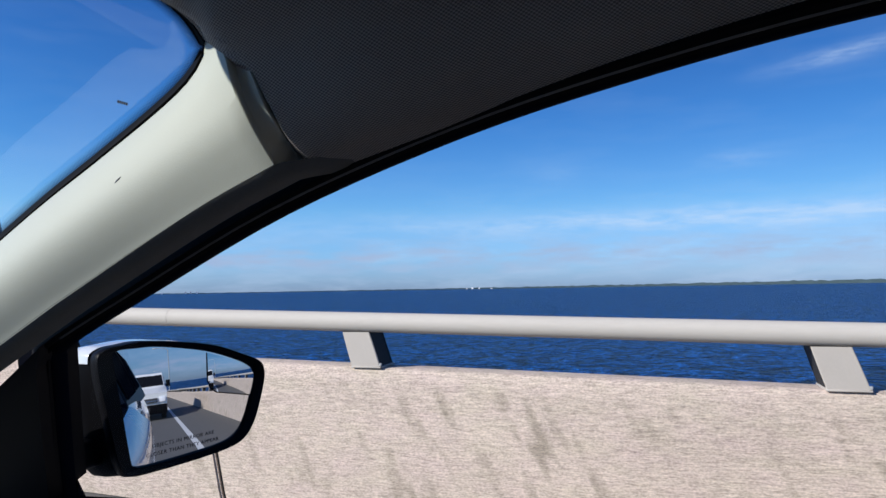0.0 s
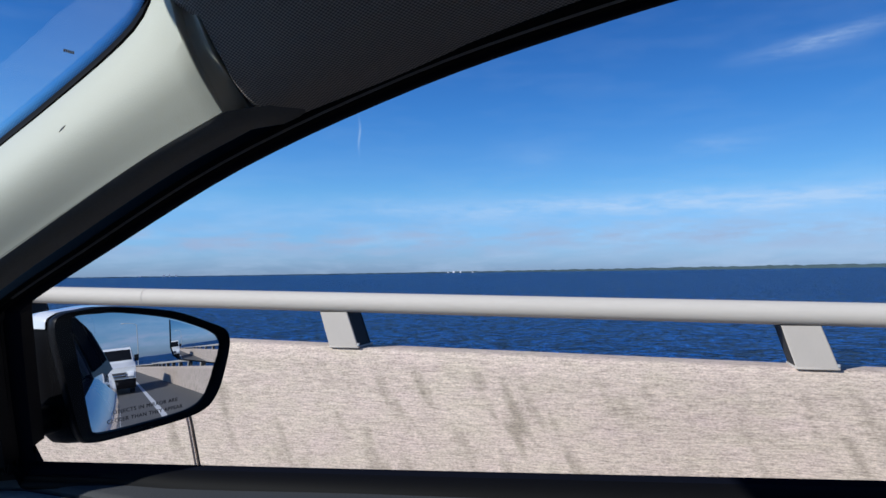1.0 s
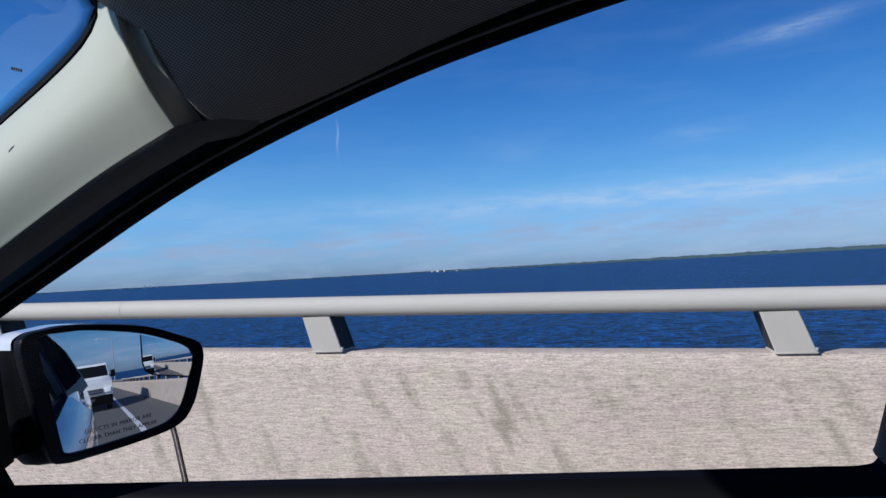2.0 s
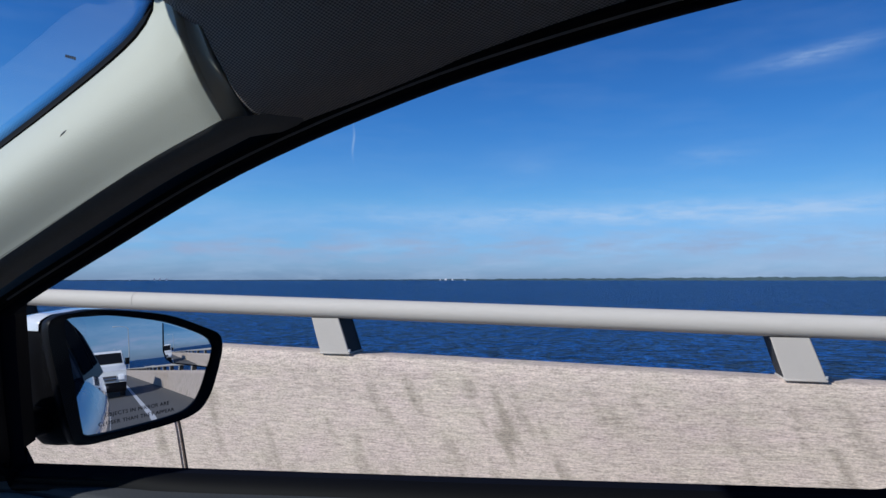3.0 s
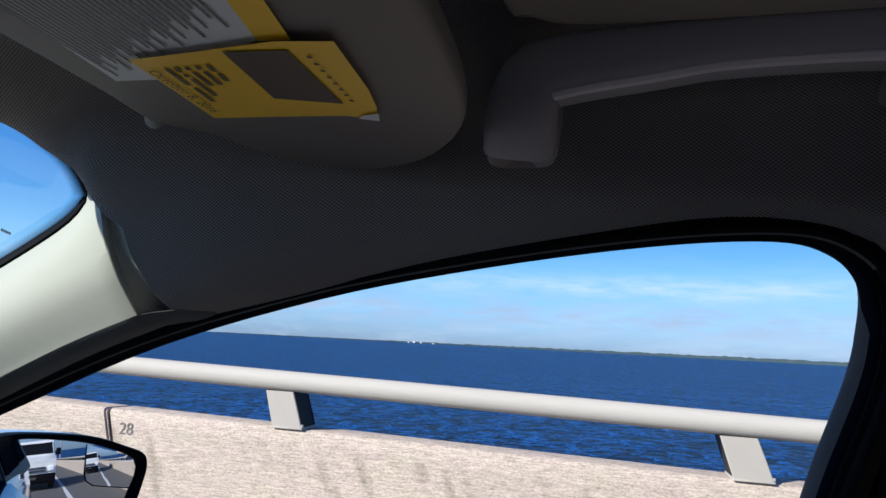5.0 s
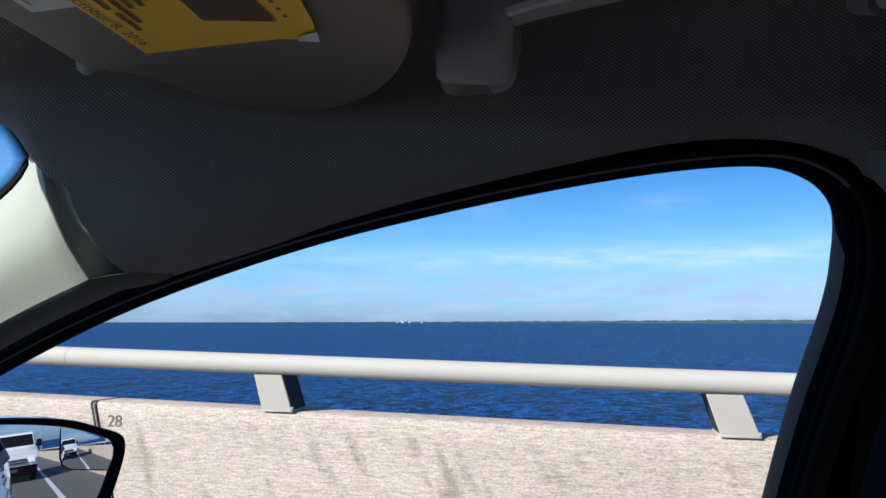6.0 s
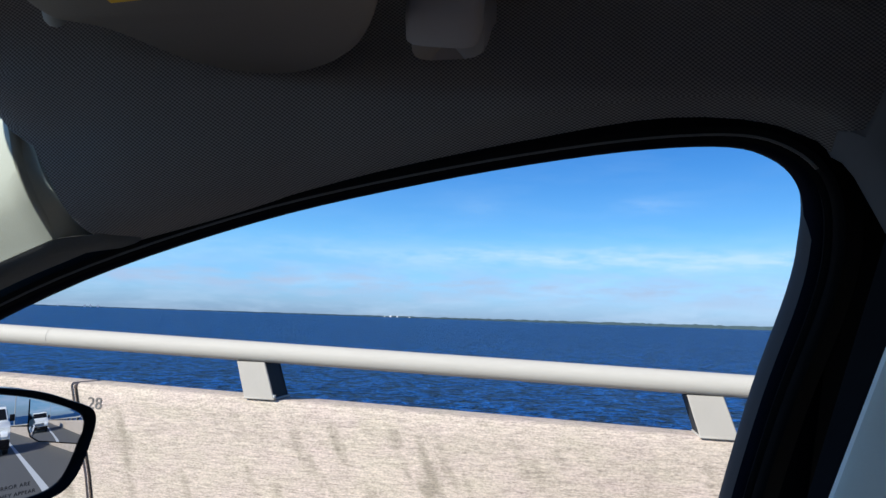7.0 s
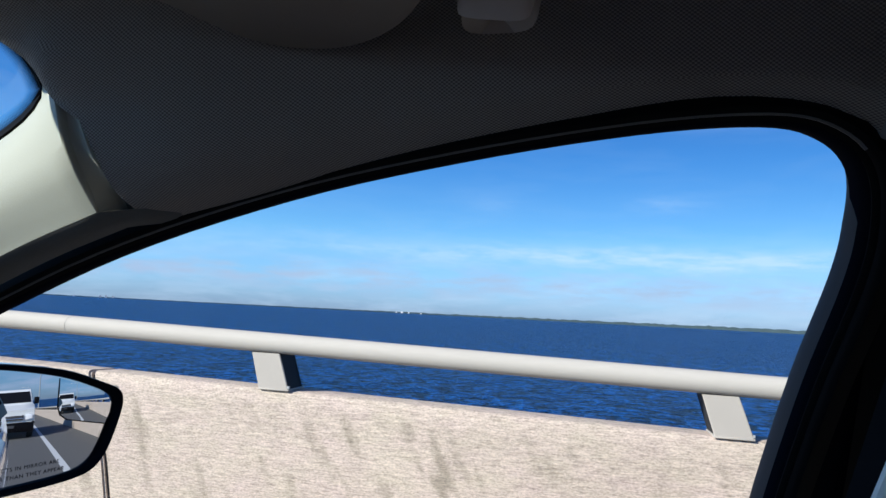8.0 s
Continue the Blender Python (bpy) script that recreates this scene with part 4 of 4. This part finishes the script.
# centre pillar behind the front door
def pillar_rows(section, zs, rake=0.20):
    return [[V((x + (1.448 - z) * 0.26, y + (1.448 - z) * 0.20 + ((1.33 - z) * (rake - 0.20) + 0.006 if rake > 0.2 else 0.0), z)) for x, y in section] for z in zs]


ZS = [0.95, 1.10, 1.20, 1.30, 1.36, 1.42, 1.48, 1.53, 1.57]
bm = loft(pillar_rows(((0.372, -0.252), (0.350, -0.2535), (0.322, -0.250), (0.312, -0.246), (0.306, -0.240), (0.304, -0.2385)), ZS))
cpart("pillar_flange", bm, black_felt, label="black side of the centre pillar")
bm = loft(pillar_rows(((0.306, -0.2375), (0.303, -0.2380), (0.3005, -0.2415), (0.2985, -0.262), (0.297, -0.30), (0.300, -0.37), (0.315, -0.40), (0.36, -0.41)), [0.95, 1.10, 1.20, 1.28, 1.34, 1.40, 1.46, 1.53, 1.60], 0.26))
bp_ob = cpart("centre_pillar_trim", bm, pale_plastic, label="pale centre pillar trim")
bm = bmesh.new()
tube([V((0.3330, -0.2380, 1.322)), V((0.3275, -0.2400, 1.342)), V((0.3220, -0.2425, 1.360)), V((0.3180, -0.2450, 1.376))], [0.003, 0.0062, 0.0062, 0.003], 14, bm=bm)
spart("belt_guide", bm, black_plastic, bp_ob, "black seat belt slot")

# sun visor with its labels
VISOR_Z = 1.600
vis = spline([(-0.16, 0.172, 0), (0.05, 0.173, 0), (0.18, 0.176, 0), (0.262, 0.181, 0), (0.288, 0.181, 0), (0.293, 0.170, 0), (0.300, 0.152, 0), (0.322, 0.136, 0), (0.341, 0.118, 0), (0.349, 0.086, 0), (0.341, 0.050, 0), (0.314, 0.014, 0), (0.274, -0.012, 0), (0.232, -0.024, 0), (0.16, -0.027, 0), (0.0, -0.027, 0), (-0.14, -0.025, 0), (-0.17, 0.0, 0), (-0.172, 0.15, 0)], 4, closed=True)


def tilt(p, z=VISOR_Z):
    return V((p[0], p[1], z + 0.10 * (p[1] - 0.08) - 0.05 * max(0.0, p[0] - 0.25)))


bm = slab([tilt(p) for p in vis], (0, 0, 1), 0.018, bevel=0.006)
visor = cpart("sun_visor", bm, beige_vinyl, label="beige vinyl sun visor folded up")
bm = bmesh.new()
tube([V((0.306, 0.196, 1.618)), V((0.296, 0.186, 1.614)), V((0.284, 0.176, 1.614))], [0.004, 0.006, 0.006], 10, bm=bm)
spart("visor_pivot", bm, grey_trim, visor, "grey visor pivot")


def card(points, lift):
    bm = bmesh.new()
    bm.faces.new([bm.verts.new(tilt(p, VISOR_Z - lift)) for p in points])
    return bm


spart("warning_label", card([(0.02, 0.150), (0.14, 0.1395), (0.222, 0.1505), (0.216, 0.1175), (0.1705, 0.044), (0.137, 0.038), (0.02, 0.036)], 0.0012), white_card, visor, "white printed warning label", smooth=False)
spart("warning_label_header", card([(0.1705, 0.044), (0.1685, 0.029), (0.135, 0.024), (0.02, 0.022), (0.02, 0.036), (0.137, 0.038)], 0.0016), yellow_card, visor, "yellow strip of the warning label", smooth=False)
for k in range(31):
    y0 = 0.047 + 0.0031 * k
    x1 = 0.160 + 0.0018 * k - 0.004 * (k * 7 % 5)
    x0 = 0.03 + 0.006 * (k * 5 % 3)
    spart("label_line", card([(x0, y0), (x1, y0 + 0.002), (x1, y0 + 0.0034), (x0, y0 + 0.0014)], 0.0018), grey_ink, visor, "dark line of small print", smooth=False)
tag_pts = [(0.190, 0.117), (0.226, 0.1185), (0.2605, 0.120), (0.252, 0.080), (0.243, 0.037), (0.2445, 0.021), (0.228, 0.016), (0.207, 0.0125), (0.164, 0.010), (0.166, 0.035), (0.178, 0.075)]
spart("parking_pass", card(tag_pts, 0.0036), yellow_card, visor, "yellow paper pass tucked on the visor", smooth=False)
bm = card([(0.176, 0.062), (0.224, 0.065), (0.225, 0.031), (0.172, 0.032)], 0.0042)
spart("pass_picture", bm, picture_ink, visor, "dark picture on the yellow pass", smooth=False)
bm = card([(0.243, 0.030), (0.2445, 0.020), (0.234, 0.017), (0.238, 0.026)], 0.0046)
spart("pass_corner", bm, white_card, visor, "curled white corner of the pass", smooth=False)
for k, words in enumerate((((0.190, 0.196), (0.198, 0.206)), ((0.191, 0.195), (0.197, 0.211)), ((0.193, 0.196), (0.198, 0.213)), ((0.194, 0.199), (0.201, 0.204), (0.206, 0.226)), ((0.196, 0.214), (0.217, 0.234)))):
    y0 = 0.076 + 0.0062 * k
    for a, b in words:
        spart("pass_print", card([(a, y0), (b, y0 + 0.001), (b, y0 + 0.0038), (a, y0 + 0.0028)], 0.0042), ink, visor, "dark print on the yellow pass", smooth=False)
for k in range(8):
    a = 0.176 + 0.0062 * k
    spart("pass_print", card([(a, 0.026), (a + 0.0018, 0.0262), (a + 0.0018, 0.0242), (a, 0.0240)], 0.0042), ink, visor, "dark print on the yellow pass", smooth=False)
turn_down = Matrix(((1, 0, 0, 0), (0, -1, 0, 0), (0, 0, -1, 0), (0, 0, 0, 1)))
text_mesh("pass_date", "October 8, 2016", 0.0075, ink, Matrix.Translation(tilt((0.2235, 0.1115), VISOR_Z - 0.0046)) @ turn_down, visor, "printed date on the yellow pass")

# grab handle over the door
bar = resample(spline([(0.356, -0.0405, 1.636), (0.330, -0.0405, 1.618), (0.312, -0.0405, 1.600), (0.300, -0.0405, 1.596), (0.294, -0.042, 1.608), (0.292, -0.047, 1.625), (0.291, -0.062, 1.6315), (0.291, -0.110, 1.6365), (0.291, -0.160, 1.642), (0.292, -0.222, 1.645), (0.295, -0.243, 1.640), (0.303, -0.251, 1.628), (0.318, -0.251, 1.626), (0.336, -0.251, 1.634), (0.356, -0.251, 1.645)], 6), 60)
rows = []
for i, p in enumerate(bar):
    d = (bar[min(i + 1, 59)] - bar[max(i - 1, 0)]).normalized()
    a = d.cross(V((1, 0, 0)))
    a = a.normalized() if a.length > 0.25 else V((0, 1, 0)) * (1 if i < 30 else -1)
    b = a.cross(d).normalized()
    ends = 1.0 - 0.30 * max(0.0, 1 - abs(i - 29.5) / 22)
    w, h = 0.0200 * ends, 0.0130
    rows.append([p + a * (w * math.copysign(abs(math.cos(t)) ** 0.45, math.cos(t))) + b * (h * math.copysign(abs(math.sin(t)) ** 0.45, math.sin(t))) for t in (2 * math.pi * k / 18 for k in range(18))])
handle_ob = cpart("grab_handle", loft(rows, closed_cols=True, caps=True), handle_grey, label="grey folding grab handle")
middle = V((0.305, -0.145, 1.585))
edge_line = []
for i in range(16, 50):
    p, d = bar[i], (bar[i + 1] - bar[i - 1]).normalized()
    n = middle - p
    n -= d * n.dot(d)
    n.x = 0
    n.normalize()
    ends = 1.0 - 0.30 * max(0.0, 1 - abs(i - 29.5) / 22)
    edge_line.append(p + n * (0.0200 * ends - 0.0012) + V((-0.0085, 0, 0)))
# pale bead paints the highlight along the handle's inner edge
bm = bmesh.new()
tube(edge_line, 0.0030, 8, bm=bm)
spart("grip_highlight", bm, edge_highlight, handle_ob, "inner edge of the handle with its highlight painted pale")

# moulded overhead panel in the roof
bm = slab([V((x, y, 1.681)) for x, y, _ in spline([(0.279, -0.080, 0), (0.268, -0.048, 0), (0.246, -0.034, 0), (0.06, -0.032, 0), (0.03, -0.06, 0), (0.03, -0.50, 0), (0.06, -0.53, 0), (0.25, -0.53, 0), (0.274, -0.50, 0), (0.280, -0.20, 0)], 4, closed=True)], (0, 0, -1), 0.034, bevel=0.008)
cpart("roof_panel", bm, beige_plastic, label="beige moulded roof panel")

# ---- door mirror ----
M0 = V((0.6944, 0.560, 1.2656))
MN = V((-0.401, -0.913, 0.0635)).normalized()
MU = V((-MN.y, MN.x, 0)).normalized()
MV = MN.cross(MU).normalized()
MV = MV if MV.z > 0 else -MV
R_MAIN, R_SPOT = 1.5, 0.42
UC, VC = -0.061, 0.024


def on_glass(u, v, lift=0.0):
    return M0 + MU * u + MV * v + MN * (lift - ((u - UC) ** 2 + (v - VC) ** 2) / (2 * R_MAIN))


GLASS = ((-0.107, 0.066), (-0.103, 0.0765), (-0.080, 0.0785), (-0.05, 0.078), (0.01, 0.068), (0.055, 0.053), (0.077, 0.042), (0.083, 0.032), (0.082, 0.018), (0.076, 0.000), (0.067, -0.024), (0.055, -0.042), (0.031, -0.0525), (-0.028, -0.0585), (-0.070, -0.061), (-0.083, -0.059), (-0.088, -0.050), (-0.098, 0.010))
outline = [(p.x, p.y) for p in spline([(u, v, 0) for u, v in GLASS], 4, closed=True)]
arm = cpart("door_mirror", box(bmesh.new(), (0.55, 0.622, 1.207), (0.66, 0.68, 1.240), 0.012, 3), black_plastic, label="black and white door mirror")


def glass_patch(pts, place, rings=9):
    """A curved plate over an outline, finely divided so that its reflection bends."""
    cu, cv = sum(p[0] for p in pts) / len(pts), sum(p[1] for p in pts) / len(pts)
    bm = bmesh.new()
    mid = bm.verts.new(place(cu, cv))
    prev = None
    for r in range(1, rings + 1):
        cur = [bm.verts.new(place(cu + (u - cu) * r / rings, cv + (v - cv) * r / rings)) for u, v in pts]
        for i in range(len(cur)):
            j = (i + 1) % len(cur)
            if prev:
                bm.faces.new((prev[i], prev[j], cur[j], cur[i]))
            else:
                bm.faces.new((mid, cur[j], cur[i]))
        prev = cur
    return bm


spart("mirror_glass", glass_patch(outline, on_glass, 14), mirror_glass, arm, "convex mirror glass")
SPOT = ((0.0115, 0.0660), (0.0115, 0.030), (0.0150, 0.020), (0.024, 0.0135), (0.0735, 0.0035), (0.0795, 0.018), (0.0805, 0.031), (0.0745, 0.041), (0.052, 0.0525))
spot_line = [(p.x, p.y) for p in (lambda q: [V(a).lerp(V(b), k / 4) for a, b in zip(q, q[1:] + q[:1]) for k in range(4)])([(u, v, 0) for u, v in SPOT])]
SU, SV = 0.016, 0.036        # where the small mirror looks straight back


def on_spot(u, v, lift=0.0016):
    base = M0 + MU * u + MV * v - MN * (((0.045 - UC) ** 2 + (0.035 - VC) ** 2) / (2 * R_MAIN))
    sag = ((u - SU) ** 2 + (v - SV) ** 2) / (2 * R_SPOT) - ((0.045 - SU) ** 2) / (2 * R_SPOT)
    return base + MN * (lift + 0.0012 - sag + 0.030 * (u - 0.045))


spart("blind_spot_mirror", glass_patch(spot_line, on_spot, 12), mirror_glass, arm, "small strongly curved blind spot mirror")
bm = bmesh.new()
tube([on_spot(u, v, 0.0008) for u, v in spot_line[:17]], 0.0011, 6, bm=bm)
spart("spot_border", bm, black_plastic, arm, "black line round the blind spot mirror")
# bezel and shell
BEZEL = ((-0.128, 0.064), (-0.120, 0.080), (-0.100, 0.0845), (-0.066, 0.087), (0.012, 0.0775), (0.062, 0.060), (0.086, 0.049), (0.0925, 0.037), (0.0915, 0.020), (0.0825, -0.011), (0.073, -0.034), (0.058, -0.052), (0.034, -0.061), (-0.010, -0.0665), (-0.060, -0.070), (-0.088, -0.070), (-0.102, -0.060), (-0.116, 0.0))
bez = [(p.x, p.y) for p in spline([(u, v, 0) for u, v in BEZEL], 4, closed=True)]
gc = (-0.01, 0.008)


def shell_row(scale, depth, shift=(0, 0), pts=bez):
    return [M0 + MU * (gc[0] + (u - gc[0]) * scale + shift[0]) + MV * (gc[1] + (v - gc[1]) * scale + shift[1]) - MN * depth for u, v in pts]


inner = [on_glass(u, v, -0.001) for u, v in outline]
rows = [inner, [p + MN * 0.006 + (p - M0).normalized() * 0.001 for p in inner], shell_row(0.985, -0.007), shell_row(1.0, -0.003), shell_row(1.0, 0.008), shell_row(0.99, 0.016)]
spart("mirror_bezel", loft(rows, closed_cols=True), black_plastic, arm, "glossy black mirror bezel")
rows = [shell_row(0.985, 0.012), shell_row(1.02, 0.030, (-0.006, 0)), shell_row(1.01, 0.055, (-0.012, -0.001)), shell_row(0.93, 0.080, (-0.018, -0.002)), shell_row(0.74, 0.102, (-0.024, -0.004)), shell_row(0.42, 0.116, (-0.03, -0.006)), shell_row(0.05, 0.121, (-0.03, -0.006))]
spart("mirror_shell", loft(rows, closed_cols=True, caps=True), black_plastic, arm, "black lower mirror shell")
n = len(bez)
first_i = next(i for i in range(n) if bez[i][1] > 0.052 and bez[i - 1][1] <= 0.052)
order = []
i = first_i
while bez[i % n][1] > 0.052:
    order.append(i % n)
    i += 1
caprows = []
for scale, depth, shift in ((1.005, 0.0135, (-0.001, 0)), (1.035, 0.030, (-0.006, 0)), (1.025, 0.055, (-0.012, -0.001)), (0.945, 0.080, (-0.018, -0.002)), (0.755, 0.103, (-0.024, -0.004)), (0.43, 0.118, (-0.03, -0.006))):
    full = shell_row(scale, depth, shift)
    caprows.append([full[i] for i in order])
spart("mirror_cap", loft(caprows), white_paint, arm, "white painted mirror cap")
for k, line in enumerate(("OBJECTS IN MIRROR ARE", "CLOSER THAN THEY APPEAR")):
    t = text_mesh("mirror_lettering", line, 0.0066, mirror_ink, Matrix.Translation((-0.0215, -0.0390 - 0.0098 * k, 0)) @ Matrix.Rotation(radians(2.2), 4, "Z"), arm, "dark printed safety wording", 1.12)
    for v in t.data.vertices:
        v.co = on_glass(v.co.x, v.co.y, 0.0003)

# ---- outer body, seen in the mirror ----
SIDE = ((0.548, 1.196), (0.566, 1.188), (0.590, 1.130), (0.606, 1.06), (0.612, 1.03), (0.618, 0.95), (0.620, 0.80), (0.612, 0.62), (0.595, 0.50), (0.575, 0.40), (0.54, 0.30), (0.50, 0.24))


def bonnet_z(y):
    return 1.13 - 0.10 * max(0.0, y - 1.0) - 0.16 * max(0.0, y - 1.2) ** 2


def skin_row(y, side=1):
    """One upright section of the outer body."""
    row = []
    for x, z in SIDE:
        x -= 0.030 * max(0.0, (-y - 0.2) / 1.0) ** 1.3 + 0.10 * max(0.0, y - 1.3) ** 2
        if z < 1.19:
            x += 0.038 * max(0.0, min(1.0, (0.55 - y) / 0.45)) * min(1.0, (1.19 - z) / 0.06)
        z += min(0.035, 0.026 - 0.062 * (y + 0.1)) if z > 1.0 else 0
        if y > 0.95:
            z = min(z, bonnet_z(y))
        row.append(V((x if side > 0 else -0.56 - x, y, z)))
    return row


for side in (1, -1):
    cpart("front_door_skin", loft([skin_row(y, side) for y in (0.90, 0.6, 0.4, 0.2, 0.0, -0.3)]), white_paint, label="white outer front door skin")
    cpart("rear_door_skin", loft([skin_row(y, side) for y in (-0.306, -0.6, -0.9, -1.15)]), white_paint, label="white outer rear door skin")
    cpart("rear_wing", loft([skin_row(y, side) for y in (-1.156, -1.4, -1.8, -2.2, -2.5)]), white_paint, label="white rear wing")
    cpart("front_wing", loft([skin_row(y, side) for y in (0.906, 1.0, 1.2, 1.5, 1.8, 2.0)]), white_paint, label="white front wing")
rows = []
for y in (1.06, 1.2, 1.4, 1.6, 1.8, 2.0):
    edge_x = skin_row(y)[0].x
    half_w = edge_x + 0.28
    rows.append([V((-0.28 + half_w * k / 8, y + 0.14 * (1 - (k / 8) ** 2), bonnet_z(y) + 0.05 * (1 - (k / 8) ** 2))) for k in range(-8, 9)])
rows.append([p + V((0, 0.06, -0.10)) for p in rows[-1]])
rows.append([p + V((0, 0.02, -0.50)) for p in rows[-1]])
cpart("bonnet", loft(rows), white_paint, label="white bonnet and nose")
# tailgate and its window close the back
rows = [[V((-0.28 + w * k / 6, y - 0.05 * (1 - (k / 6) ** 2), z)) for k in range(-6, 7)] for w, y, z in ((0.76, -2.46, 0.26), (0.80, -2.51, 0.42), (0.81, -2.53, 0.62), (0.80, -2.51, 0.95), (0.79, -2.49, 1.20))]
cpart("tailgate", loft(rows), white_paint, label="white tailgate")
rows = [[V((-0.28 + w * k / 6, y - 0.05 * (1 - (k / 6) ** 2), z + rise * (1 - (k / 6) ** 2))) for k in range(-6, 7)] for w, y, z, rise in ((0.79, -2.49, 1.205, 0.0), (0.74, -2.40, 1.45, 0.02), (0.69, -2.30, 1.670, 0.06))]
rear_glass = cpart("rear_window", loft(rows), clear_glass, label="clear rear window")
rear_glass.visible_shadow = False


def side_sheet(points, off, mat, name, label):
    bm = bmesh.new()
    bm.faces.new([bm.verts.new(V((glass_x(z) + off, y, z))) for y, z in points])
    return cpart(name, bm, mat, label=label, smooth=False)


side_sheet(((-0.27, 1.20), (-0.27, 1.62), (-1.2, 1.62), (-1.9, 1.56), (-2.5, 1.24), (-2.5, 1.20)), 0.006, black_plastic, "rear_window_frame", "black rear side window frame")
side_sheet(((-0.36, 1.25), (-0.38, 1.55), (-1.10, 1.55), (-1.14, 1.27)), 0.012, dark_glass, "rear_side_window", "dark tinted rear side window")
side_sheet(((-1.22, 1.275), (-1.18, 1.55), (-1.60, 1.53), (-2.05, 1.30)), 0.012, dark_glass, "rear_side_window", "dark tinted rear side window")
bm = bmesh.new()
tube([V((glass_x(1.590) + 0.014, y, 1.590)) for y in (0.2, -0.5, -1.3, -1.9)], 0.006, 8, bm=bm)
cpart("roof_drip_trim", bm, chrome, label="thin bright trim over the side windows")
for x, y in ((0.535, -1.75), (0.515, 1.45), (-1.095, -1.75), (-1.075, 1.45)):
    bm = bmesh.new()
    bmesh.ops.create_cone(bm, cap_ends=True, segments=32, radius1=0.33, radius2=0.33, depth=0.2, matrix=Matrix.Translation((x, y, up(y, DECK) + 0.33)) @ Matrix.Rotation(radians(90), 4, "Y"))
    cpart("wheel", bm, tyre_rubber, label="black tyre")

# ---- the van behind ----
def build_van(y, x):
    van = thing("van", "white van with dark windscreen following behind", "van", (x, y, up(y, DECK)))
    prof = ((0.0, 0.32), (-0.02, 0.62), (0.03, 0.95), (0.10, 1.10), (-0.75, 1.28), (-0.95, 1.33), (-1.65, 1.90), (-1.9, 1.95), (-5.0, 1.97), (-5.1, 1.8), (-5.15, 0.4))
    rows = []
    for xs, inset in ((-1.0, 0.06), (-0.985, 0.0), (-0.5, 0.0), (0.5, 0.0), (0.985, 0.0), (1.0, 0.06)):
        rows.append([V((xs * (0.80 if z > 1.6 else 0.90 if z > 1.3 else 0.97), py - (0.05 if abs(xs) > 0.6 and z < 1.2 else 0) - (inset if k < 6 else 0), z - (inset if z > 1.9 else 0))) for k, (py, z) in enumerate(prof)])
    part("body", loft(rows, caps=True), van_white, van)
    bm = bmesh.new()
    bm.faces.new([bm.verts.new(p) for p in (V((-0.83, -0.99, 1.385)), V((0.83, -0.99, 1.385)), V((0.75, -1.535, 1.84)), V((-0.75, -1.535, 1.84)))])
    part("windscreen", bm, dark_glass, van, "dark windscreen", smooth=False)
    bm = box(bmesh.new(), (-0.52, 0.02, 0.72), (0.52, 0.11, 0.90), 0.03)
    g = part("grille", bm, frame_grey, van, "dark grey grille")
    bm = box(bmesh.new(), (-0.52, 0.10, 0.775), (0.52, 0.12, 0.80), 0.004)
    part("grille_bar", bm, chrome, g, "bright bar")
    for s in (-1, 1):
        bm = box(bmesh.new(), (s * 0.74 - 0.15, -0.01, 0.72), (s * 0.74 + 0.15, 0.07, 0.92), 0.03)
        part("headlight", bm, lamp_clear, van, "clear headlight")
        bm = box(bmesh.new(), (s * 1.06 - 0.11, -1.15, 1.30), (s * 1.06 + 0.11, -1.05, 1.58), 0.03)
        part("door_mirror", bm, black_plastic, van, "black door mirror")
        bm = bmesh.new()
        bm.faces.new([bm.verts.new(V((s * (0.985 * 0.9 + 0.012 - 0.12 * max(0, z - 1.35)), py, z))) for py, z in ((-1.15, 1.36), (-1.62, 1.80), (-2.3, 1.80), (-2.3, 1.36))])
        part("side_window", bm, dark_glass, van, "dark side window", smooth=False)
        for py in (-0.85, -4.2):
            bm = bmesh.new()
            bmesh.ops.create_cone(bm, cap_ends=True, segments=28, radius1=0.36, radius2=0.36, depth=0.24, matrix=Matrix.Translation((s * 0.83, py, 0.36)) @ Matrix.Rotation(radians(90), 4, "Y"))
            w = part("wheel", bm, tyre_rubber, van, "black tyre")
            bm = bmesh.new()
            bmesh.ops.create_cone(bm, cap_ends=True, segments=20, radius1=0.20, radius2=0.17, depth=0.03, matrix=Matrix.Translation((s * 0.955, py, 0.36)) @ Matrix.Rotation(radians(90), 4, "Y"))
            part("hub", bm, galvanised, w)
    bm = box(bmesh.new(), (-0.97, -0.05, 0.26), (0.97, 0.13, 0.64), 0.05)
    part("bumper", bm, black_plastic, van, "dark front bumper")
    bm = box(bmesh.new(), (-0.16, 0.128, 0.44), (0.16, 0.136, 0.54))
    part("plate", bm, frame_grey, van, "grey blank plate", smooth=False)
    return van


build_van(-15.3, 0.30).scale = (1.02, 1.0, 1.16)
